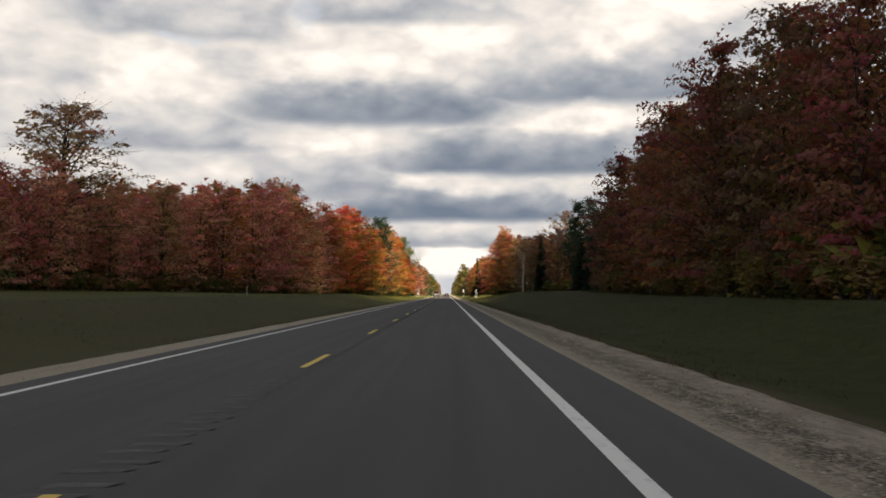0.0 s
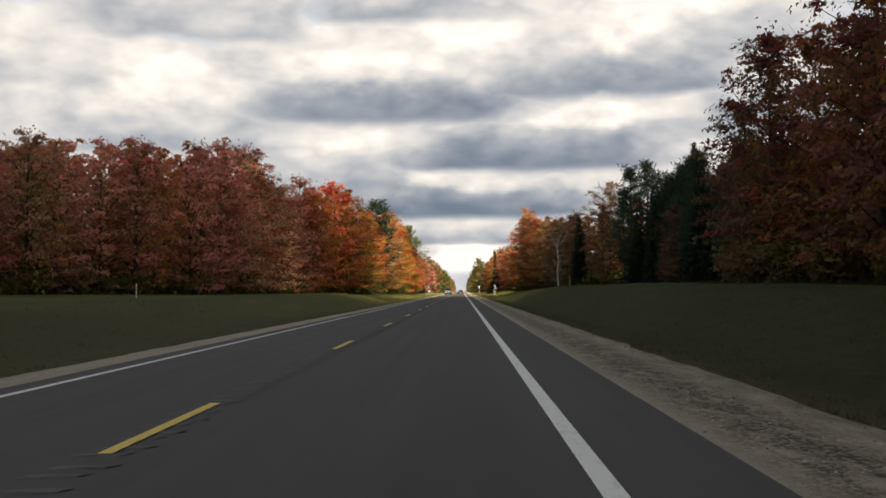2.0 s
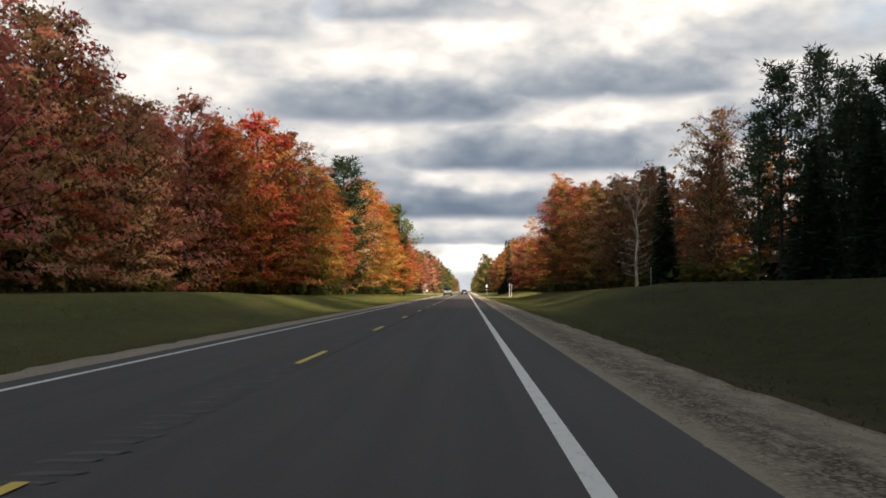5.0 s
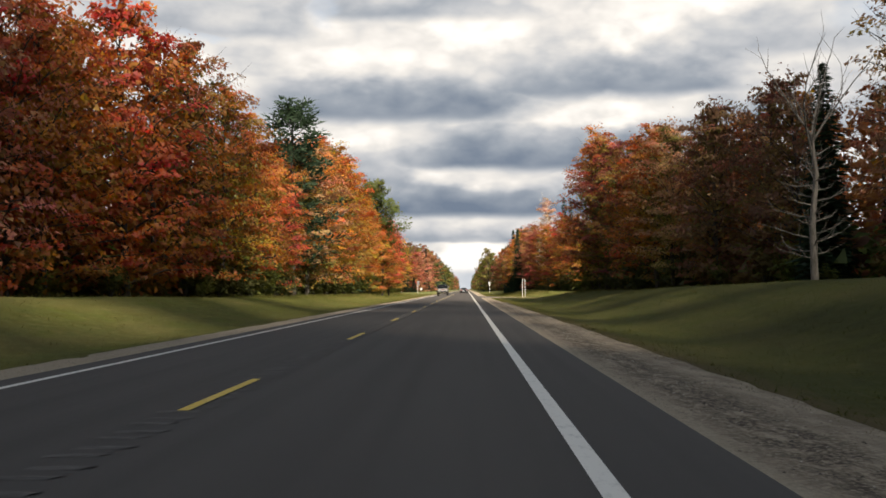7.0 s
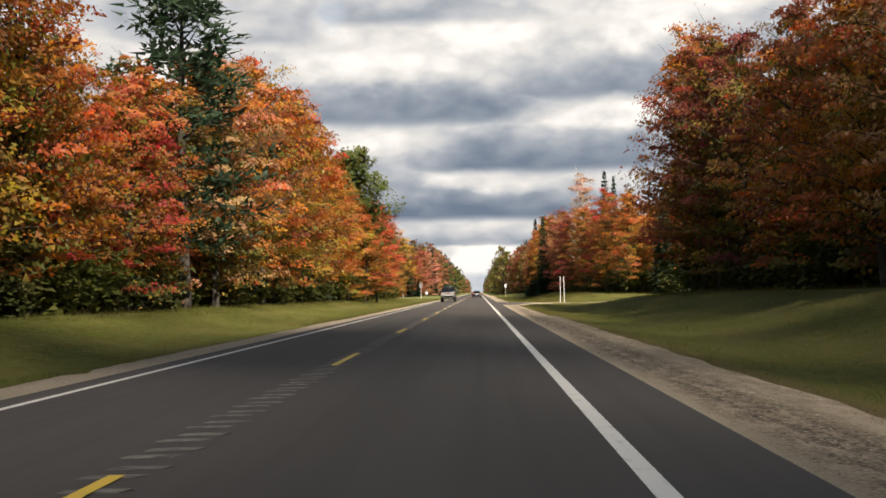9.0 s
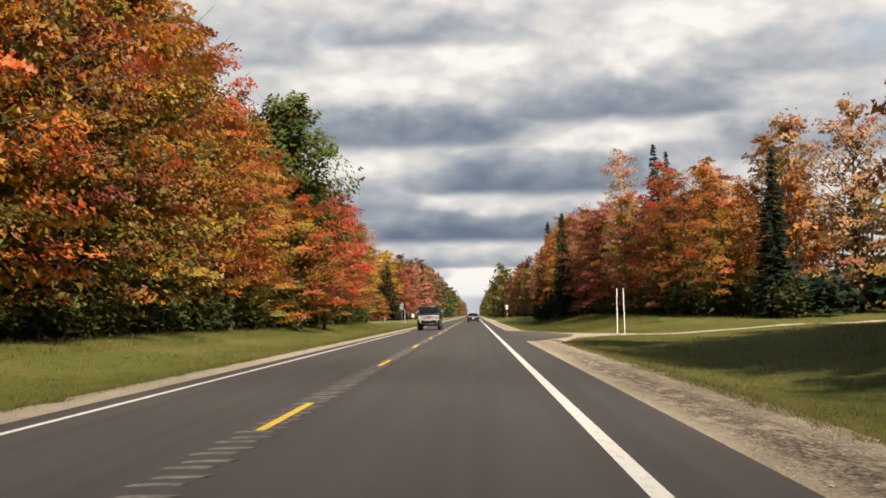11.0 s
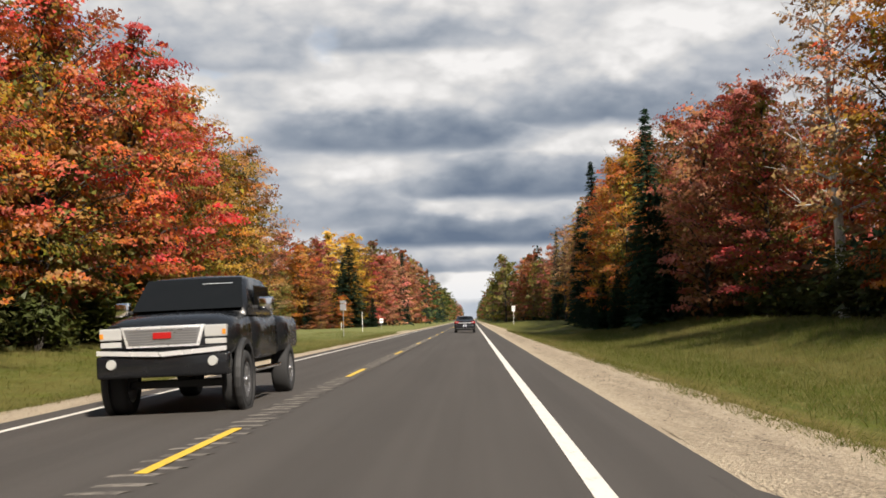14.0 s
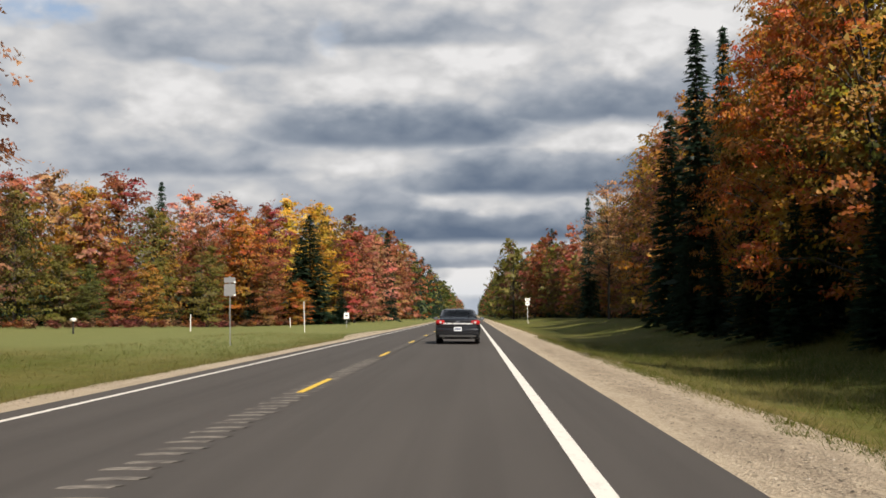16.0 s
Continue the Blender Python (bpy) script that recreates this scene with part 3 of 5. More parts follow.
def leaf_mesh(name, centers, normals, sizes, mat, slim=0.6, along=None):
    """One three-cornered, tilted leaf or spray at each centre."""
    n = len(centers)
    ref = rng.normal(size=(n, 3)) if along is None else along
    u = unit(np.cross(normals, ref)) if along is None else unit(ref)
    w = unit(np.cross(normals, u))
    s = sizes[:, None]
    fold = normals * s * rng.uniform(-0.25, 0.25, (n, 1))
    v = np.stack([centers + u * s, centers + w * s * slim - u * s * 0.8 + fold, centers - w * s * slim - u * s * 0.8], 1).reshape(-1, 3)
    me = bpy.data.meshes.new(name)
    me.vertices.add(3 * n)
    me.vertices.foreach_set("co", v.ravel())
    me.loops.add(3 * n)
    me.loops.foreach_set("vertex_index", np.arange(3 * n))
    me.polygons.add(n)
    me.polygons.foreach_set("loop_start", np.arange(0, 3 * n, 3))
    me.materials.append(mat)
    me.update(calc_edges=True)
    me.validate()
    return me


class Wood:
    """Gathers tapered limbs into one mesh."""

    def __init__(self):
        self.v, self.f = [], []

    def limb(self, pts, radii, sides=5):
        base = len(self.v)
        pts = [np.array(p, float) for p in pts]
        for i, p in enumerate(pts):
            d = pts[min(i + 1, len(pts) - 1)] - pts[max(i - 1, 0)]
            d = d / (np.linalg.norm(d) + 1e-9)
            a = np.cross(d, (0.3, 0.9, 0.1) if abs(d[1]) < 0.9 else (1, 0, 0))
            a /= np.linalg.norm(a)
            b = np.cross(d, a)
            for k in range(sides):
                t = 2 * math.pi * k / sides
                self.v.append(tuple(p + radii[i] * (a * math.cos(t) + b * math.sin(t))))
        for i in range(len(pts) - 1):
            for k in range(sides):
                q = base + i * sides
                self.f.append((q + k, q + (k + 1) % sides, q + sides + (k + 1) % sides, q + sides + k))

    def mesh(self, name, mat):
        return mesh_from(name, self.v, self.f, mat, True)


def broadleaf(seed, leaves, size, H=18.0, R=4.2, base=1.6, boughs=60, bark=None, twigs=1, flat=0.22, spread=1.0, limbs=True, fill=0.12, mat=None):
    """Meshes of a maple-like tree: trunk with limbs, and a crown of overlapping sprays round a leafy heart."""
    global rng
    rng = np.random.default_rng(seed)
    wood = Wood()
    lean = rng.normal(0, 0.35, 2)
    trunk = [(0, 0, -0.6), (0, 0, 0.4)] + [(lean[0] * s + 0.15 * math.sin(5 * s + seed), lean[1] * s, H * 0.93 * s) for s in (0.2, 0.4, 0.6, 0.8, 1.0)]
    r0 = H * 0.0125
    wood.limb(trunk, [r0 * 1.5, r0 * 1.1, r0 * 0.95, r0 * 0.75, r0 * 0.5, r0 * 0.3, 0.02], 8)
    cs, ns, ss, ripe = [], [], [], []
    lump = rng.uniform(0, 6.28, 3)
    per = leaves / (boughs * 4.0)
    up = np.array([0, 0, 1.0])
    for b in range(boughs):
        t = (b + rng.uniform(0, 1)) / boughs
        t = t ** 0.88
        az = b * 2.4 + rng.normal(0, 0.3)
        prof = (0.84 + 0.16 * t / 0.4) if t < 0.4 else math.sqrt(max(0.03, 1 - ((t - 0.4) / 0.62) ** 2))
        prof *= 1 + 0.16 * math.sin(2 * az + lump[0] + 3 * t) + 0.12 * math.sin(3 * az + lump[1] + 5 * t)
        reach = R * prof * rng.uniform(0.76, 1.12)
        z_end = base + (H - base) * t * 0.97 + rng.normal(0, 0.3)
        rise = reach * (0.15 + 0.9 * t)
        z0 = max(base * 0.6, z_end - rise)
        s0 = min(1.0, z0 / (H * 0.93))
        root = np.array([lean[0] * s0, lean[1] * s0, z0])
        out = np.array([math.cos(az), math.sin(az), 0.0])
        tip = root + out * reach + up * (z_end - z0)
        mid = (root + tip) / 2 + up * 0.10 * reach
        rr = 0.05 + 0.035 * (1 - t)
        if limbs:
            wood.limb([root, mid, tip], [rr, rr * 0.6, 0.012], 4)
        side = np.array([-out[1], out[0], 0.0])
        for q in range(twigs if limbs else 0):
            a0 = root + (tip - root) * rng.uniform(0.5, 1.0)
            d = unit(out * rng.uniform(0.3, 1) + side * rng.normal(0, 0.8) + up * rng.uniform(0.2, 1.1))
            wood.limb([a0, a0 + d * rng.uniform(0.8, 1.8)], [0.020, 0.005], 3)
        turned = rng.normal(0, 0.14)
        for s, wd in ((0.35, 0.80), (0.62, 0.95), (0.86, 1.0), (1.0, 0.70)):
            m = int(rng.poisson(per * (0.5 + wd * 0.62)))
            if m == 0:
                continue
            c = root + (tip - root) * s + side * rng.normal(0, 0.35 * wd * reach / 2.5) + up * 0.1 * reach * math.sin(math.pi * s)
            rad = (0.60 + 0.20 * reach) * wd * rng.uniform(0.65, 1.35) * spread
            g = rng.normal(size=(m, 3))
            g = g / np.linalg.norm(g, axis=1, keepdims=True) * rng.uniform(0.15, 1.0, (m, 1)) ** 0.45
            p = c + (out * g[:, :1] + side * g[:, 1:2] * 1.05) * rad
            p[:, 2] += g[:, 2] * rad * flat * rng.uniform(0.8, 1.5) - 0.30 * (g[:, 0] ** 2 + g[:, 1] ** 2) * rad
            cs.append(p)
            ns.append(unit(up * 0.75 + out * 0.85 + rng.normal(size=3) * 0.36 + rng.normal(size=(m, 3)) * 0.26))
            ss.append(size * rng.uniform(0.65, 1.35, m))
            ripe.append(np.full(m, 0.16 + 0.40 * s + 0.14 * t + turned + rng.normal(0, 0.16)))
        m = int(leaves * fill / boughs)
        if m:
            p = root + (tip - root) * rng.uniform(0.1, 0.62, (m, 1)) + rng.normal(size=(m, 3)) * 0.14 * reach
            cs.append(p)
            ns.append(unit(up * 0.5 + out + rng.normal(size=(m, 3)) * 0.5))
            ss.append(size * rng.uniform(1.3, 2.0, m))
            ripe.append(np.full(m, 0.22 + turned))
    top = np.array([lean[0], lean[1], H * 0.93])
    m = int(per * 3)
    cs.append(top + rng.normal(size=(m, 3)) * np.array([0.5, 0.5, 0.6]))
    ns.append(unit(rng.normal(size=(m, 3)) + up * 0.6))
    ss.append(np.full(m, size))
    ripe.append(np.full(m, 0.7))
    crown = leaf_mesh("crown", np.concatenate(cs), np.concatenate(ns), np.concatenate(ss), mat or LEAF, 0.8)
    crown.attributes.new("ripe", "FLOAT", "POINT").data.foreach_set("value", np.repeat(np.concatenate(ripe), 3).astype(np.float32))
    return wood.mesh("trunk", bark or BARK), crown


def spruce(seed, H=17.0, R=2.6, sprays=4300, size=0.46):
    global rng
    rng = np.random.default_rng(seed)
    wood = Wood()
    wood.limb([(0, 0, -0.5), (0, 0, H * 0.5), (0, 0, H * 0.99)], [0.17, 0.10, 0.015], 7)
    cs, ns, al, ss = [], [], [], []
    whorls = 62
    for k in range(whorls):
        t = (k + rng.uniform(0, 0.6)) / whorls
        z = 0.8 + (H - 1.0) * t
        reach = R * (1 - t) ** 0.72 * rng.uniform(0.9, 1.06) + 0.14
        arms = max(5, int(8 - 3 * t))
        for a in range(arms):
            az = a * 2 * math.pi / arms + rng.uniform(0, 0.7)
            ln = reach * rng.uniform(0.7, 1.15)
            out = np.array([math.cos(az), math.sin(az), 0])
            side = np.array([-out[1], out[0], 0])
            tip = np.array([0, 0, z]) + out * ln + np.array([0, 0, -0.38 * ln * (1 - t) + 0.25 * ln * t])
            if a % 2 == 0:
                wood.limb([(0, 0, z), tip], [0.03, 0.006], 3)
            m = max(2, int(sprays / (whorls * 7.0) * (0.4 + ln / R * 1.1)))
            s = rng.uniform(0.15, 1.05, m)[:, None] ** 0.75
            p = np.array([0, 0, z]) + (tip - np.array([0, 0, z])) * s + side * rng.normal(0, 0.16, (m, 1)) * ln * (1.15 - 0.7 * s)
            p[:, 2] += rng.normal(0, 0.07, m) - 0.05
            cs.append(p)
            ns.append(unit(np.array([0, 0, 1.0]) + rng.normal(size=(m, 3)) * 0.5))
            al.append(unit(out + side * rng.normal(0, 0.6, (m, 1)) + np.array([0, 0, -0.25]) + rng.normal(size=(m, 3)) * 0.15))
            ss.append(size * rng.uniform(0.6, 1.2, m) * (0.55 + 0.45 * (1 - t)))
    crown = leaf_mesh("crown", np.concatenate(cs), np.concatenate(ns), np.concatenate(ss), NEEDLE, 0.36, np.concatenate(al))
    return wood.mesh("trunk", BARK), crown


def pine(seed, H=20.0, R=3.3, tufts=4600, size=0.27, first=0.15):
    global rng
    rng = np.random.default_rng(seed)
    wood = Wood()
    wood.limb([(0, 0, -0.5), (0.1, 0, H * 0.4), (0.1, 0.15, H * 0.75), (0, 0, H * 0.98)], [0.22, 0.17, 0.10, 0.02], 8)
    cs, ns, al, ss = [], [], [], []
    arms = 60
    for k in range(arms):
        t = first + (1 - first) * ((k + rng.uniform()) / arms)
        z = H * t * 0.97
        shape = min(1.0, (t - first) * 4 + 0.55) * (1 - ((t - first) / (1 - first)) ** 3.0 * 0.72)
        ln = R * shape * rng.uniform(0.5, 1.2)
        az = k * 2.4 + rng.normal(0, 0.4)
        out = np.array([math.cos(az), math.sin(az), 0])
        side = np.array([-out[1], out[0], 0])
        root = np.array([0.1, 0.1, z])
        rise = ((t - first) / (1 - first)) ** 1.5
        tip = root + out * ln * (1 - 0.25 * rise) + np.array([0, 0, ln * (rng.uniform(0.0, 0.25) + 0.75 * rise)])
        wood.limb([root, tip], [0.05, 0.01], 4)
        for s in (0.55, 0.8, 1.0):
            m = int(tufts / (arms * 3.0) * rng.uniform(0.6, 1.4))
            c = root + (tip - root) * s + side * rng.normal(0, 0.22 * ln) + np.array([0, 0, 0.12])
            g = rng.normal(size=(m, 3)) * np.array([0.40, 0.40, 0.30])
            cs.append(c + g)
            d = unit(g + np.array([0, 0, 0.25]) + rng.normal(size=(m, 3)) * 0.2)
            al.append(d)
            ns.append(unit(np.cross(d, rng.normal(size=(m, 3)))))
            ss.append(size * rng.uniform(0.6, 1.3, m))
    crown = leaf_mesh("crown", np.concatenate(cs), np.concatenate(ns), np.concatenate(ss), NEEDLE, 0.34, np.concatenate(al))
    return wood.mesh("trunk", BARK), crown


def bush(seed, leaves=650, size=0.17, H=2.2, R=1.6):
    global rng
    rng = np.random.default_rng(seed)
    wood = Wood()
    cs, ns, ss = [], [], []
    for k in range(9):
        az, el = k * 2.4, rng.uniform(0.5, 1.3)
        d = np.array([math.cos(az) * math.cos(el), math.sin(az) * math.cos(el), math.sin(el)])
        tip = d * np.array([R, R, H]) * rng.uniform(0.6, 0.95)
        wood.limb([(0, 0, -0.2), tip * 0.5 + np.array([0, 0, 0.2]), tip], [0.03, 0.02, 0.006], 4)
        m = leaves // 9
        g = rng.normal(size=(m, 3)) * np.array([0.5, 0.5, 0.42])
        p = tip * rng.uniform(0.35, 1.05, (m, 1)) + g * rng.uniform(0.4, 1, (m, 1))
        p[:, 2] = np.abs(p[:, 2]) + 0.05
        cs.append(p)
        ns.append(unit(d + np.array([0, 0, 0.7]) + rng.normal(size=(m, 3)) * 0.6))
        ss.append(size * rng.uniform(0.6, 1.3, m))
    return wood.mesh("stem", BARK), leaf_mesh("foliage", np.concatenate(cs), np.concatenate(ns), np.concatenate(ss), LEAF)


def dead_tree(seed, H=13.0):
    r = random.Random(seed)
    wood = Wood()
    wood.limb([(0, 0, -0.5), (0.15, 0, H * 0.25), (-0.15, 0.1, H * 0.48), (0.1, 0.0, H * 0.66)], [0.24, 0.19, 0.15, 0.11], 8)

    def fork(p, d, ln, rad, depth):
        pts, q = [p], p
        for _ in range(3):
            d = d + np.array([r.uniform(-0.3, 0.3), r.uniform(-0.3, 0.3), r.uniform(-0.05, 0.25)])
            d = d / np.linalg.norm(d)
            q = q + d * ln / 3
            pts.append(q)
        wood.limb(pts, [rad, rad * 0.8, rad * 0.6, rad * 0.35], 4)
        if depth:
            for k in range(4):
                e = d + np.array([r.uniform(-0.8, 0.8), r.uniform(-0.8, 0.8), r.uniform(-0.2, 0.5)])
                fork(pts[1 + k % 3], e / np.linalg.norm(e), ln * r.uniform(0.35, 0.6), rad * 0.45, depth - 1)
    for k in range(5):
        az = k * 1.3
        d = np.array([0.45 * math.cos(az), 0.45 * math.sin(az), 1.0])
        fork(np.array([0.1, 0, H * (0.58 + 0.02 * k)]), d / np.linalg.norm(d), H * r.uniform(0.30, 0.40), 0.085, 2)
    for k in range(26):
        az = k * 2.4
        d = np.array([math.cos(az), math.sin(az), r.uniform(-0.1, 0.3)])
        fork(np.array([0, 0, H * (0.10 + 0.48 * k / 26)]), d / np.linalg.norm(d), r.uniform(1.0, 2.9), 0.05, 1)
    return wood.mesh("trunk", DEAD_BARK), None


KINDS = {
    "maple": [broadleaf(11 + i, 5900, 0.155, R=4.2 + 0.25 * (i % 3), base=(0.4, 0.7, 1.2, 0.5)[i]) for i in range(4)],
    "near": [broadleaf(41 + i, 11200, 0.115, R=4.2 + 0.25 * (i % 3), base=(1.7, 2.1, 1.9, 1.5)[i], mat=MIXED_LEAF) for i in range(4)],
    "clear": [broadleaf(25 + i, 11200, 0.115, R=4.3 + 0.2 * i, base=2.2, mat=MIXED_LEAF) for i in range(3)],
    "oak": [broadleaf(23, 14000, 0.170, R=4.3, base=4.0, boughs=64, flat=0.7)],
    "edge": [broadleaf(21 + i, 5000, 0.148, R=4.2 + 0.25 * i, base=0.5) for i in range(3)],
    "inner": [broadleaf(31 + i, 950, 0.355, base=0.5, boughs=36, limbs=False, fill=0.03) for i in range(3)],
    "far": [broadleaf(51 + i, 560, 0.46, base=0.4, boughs=26, limbs=False, fill=0.0) for i in range(3)],
    "sparse": [broadleaf(61 + i, 5200, 0.125, R=3.8, base=5.0, boughs=50, twigs=7, fill=0.0, flat=0.26, spread=0.9) for i in range(2)],
    "birch": [broadleaf(71, 3800, 0.11, R=2.4, base=4.0, boughs=44, bark=PALE_BARK, twigs=3, fill=0.0)],
    "spruce": [spruce(81), spruce(82, R=2.1), spruce(83, R=1.7, sprays=4200)],
    "dense": [pine(93, tufts=1900, size=0.42)],
    "pine": [pine(91), pine(92, R=3.0, first=0.25)],
    "bush": [bush(101, 500, 0.16), bush(102, 500, 0.16), bush(103, 500, 0.16, H=3.0, R=1.3)],
    "thicket": [bush(104, 130, 0.30), bush(105, 130, 0.30, H=3.0)],
    "cone": [spruce(84, sprays=800, size=0.6)],
    "snag": [dead_tree(5)],
}
NOMINAL = {"maple": 18.0, "near": 18.0, "clear": 18.0, "oak": 18.0, "edge": 18.0, "dense": 20.0, "inner": 18.0, "far": 18.0, "sparse": 18.0, "birch": 18.0, "spruce": 17.0, "pine": 21.0, "bush": 2.4, "thicket": 2.4, "cone": 17.0, "snag": 13.0}
CATEGORY = {"maple": "tree", "near": "tree", "clear": "tree", "oak": "tree", "edge": "tree", "inner": "tree", "far": "tree", "sparse": "tree", "birch": "tree", "spruce": "tree", "pine": "tree", "bush": "shrub", "snag": "tree"}
HUES = {
    "maroon": ((0.190, 0.056, 0.044), "dark maroon-leaved"),
    "red": ((0.40, 0.080, 0.030), "bright red-leaved"),
    "rust": ((0.235, 0.080, 0.028), "rust-brown-leaved"),
    "orange": ((0.385, 0.128, 0.020), "orange-leaved"),
    "gold": ((0.345, 0.175, 0.024), "golden-leaved"),
    "yellow": ((0.55, 0.35, 0.030), "yellow-leaved"),
    "olive": ((0.150, 0.130, 0.027), "olive and yellow-leaved"),
    "green": ((0.075, 0.098, 0.020), "green-leaved"),
    "pink": ((0.35, 0.132, 0.072), "dull pink-leaved"),
    "rose": ((0.29, 0.074, 0.042), "dull red-leaved"),
    "tan": ((0.40, 0.225, 0.105), "thin tan-leaved"),
    "spruce": ((0.027, 0.050, 0.028), "dark green"),
    "pine": ((0.031, 0.054, 0.029), "deep green"),
    "brown": ((0.145, 0.075, 0.042), "brown-leaved"),
    "wine": ((0.52, 0.160, 0.130), "wine-red-leaved"),
    "russet": ((0.53, 0.210, 0.140), "russet-leaved"),
}
WORDS = {"near": "maple tree beside the mown verge", "clear": "maple tree with a clear foot", "oak": "oak tree rising over the maples", "maple": "maple tree at the wood's edge", "edge": "maple tree at the wood's edge", "inner": "maple tree standing inside the wood", "far": "maple tree far along the road",
         "sparse": "half-bare tree above the treeline", "birch": "slender pale-barked birch tree", "spruce": "pointed spruce tree among the maples",
         "pine": "tall pine tree in the treeline", "bush": "low shrub under the trees", "snag": "dead tree with broken bare limbs"}
NAMES = {"near": "maple_tree", "clear": "maple_tree", "oak": "oak_tree", "maple": "maple_tree", "edge": "maple_tree", "inner": "maple_tree", "far": "maple_tree", "sparse": "bare_tree", "birch": "birch_tree", "spruce": "spruce_tree",
         "pine": "pine_tree", "bush": "shrub", "snag": "dead_tree"}
plant_rng = random.Random(3)


joined = {"v": [], "f": [], "k": [], "c": [], "m": [], "n": 0}
raw = {}


def join_tree(me, m4, color, slot):
    """Adds a tree's mesh to the one woodland behind the edge."""
    if me.name not in raw:
        v = np.empty(3 * len(me.vertices))
        me.vertices.foreach_get("co", v)
        f = np.empty(len(me.loops), int)
        me.loops.foreach_get("vertex_index", f)
        raw[me.name] = v.reshape(-1, 3), f, 3 if slot == 0 else 4
    v, f, corners = raw[me.name]
    m = np.array(m4)
    joined["v"].append(v @ m[:3, :3].T + m[:3, 3])
    joined["f"].append(f + joined["n"])
    joined["c"].append(np.tile(np.array([*color, 1.0]), (len(v), 1)))
    joined["m"].append(np.full(len(f) // corners, slot))
    joined["k"].append(np.full(len(f) // corners, corners))
    joined["n"] += len(v)


def plant(kind, x, y, height, hue, wide=1.0, thing=True):
    wood, leaves = plant_rng.choice(KINDS[kind])
    color, word = HUES.get(hue, ((0.2, 0.2, 0.2), "grey"))
    s = height / NOMINAL[kind]
    if not thing:
        m4 = pose(x, y, ground_z(x, y), 0, 0, plant_rng.uniform(0, 360)) @ Matrix.Diagonal((s * wide, s * wide, s, 1))
        k = plant_rng.uniform(0.85, 1.15)
        if kind != "thicket":
            join_tree(wood, m4, color, 1)
        join_tree(leaves, m4, [c * k for c in color], 0)
        return None
    root = new(NAMES[kind])
    root.matrix_world = pose(x, y, ground_z(x, y), 0, 0, plant_rng.uniform(0, 360)) @ Matrix.Diagonal((s * wide, s * wide, s, 1))
    label = ("weathered grey " if kind == "snag" else word + " ") + WORDS[kind]
    tagged(root, label, CATEGORY[kind], group="" if kind == "snag" else "shrubs under the trees" if kind == "bush" else "roadside wood")
    k = plant_rng.uniform(0.85, 1.15)
    for name, me in (("stem" if kind == "bush" else "trunk", wood), ("foliage" if kind == "bush" else "crown", leaves)):
        if me:
            ob = new(name, me)
            ob.parent = root
            ob.color = (color[0] * k, color[1] * k * plant_rng.uniform(0.92, 1.08), color[2] * k, 1)
    return root


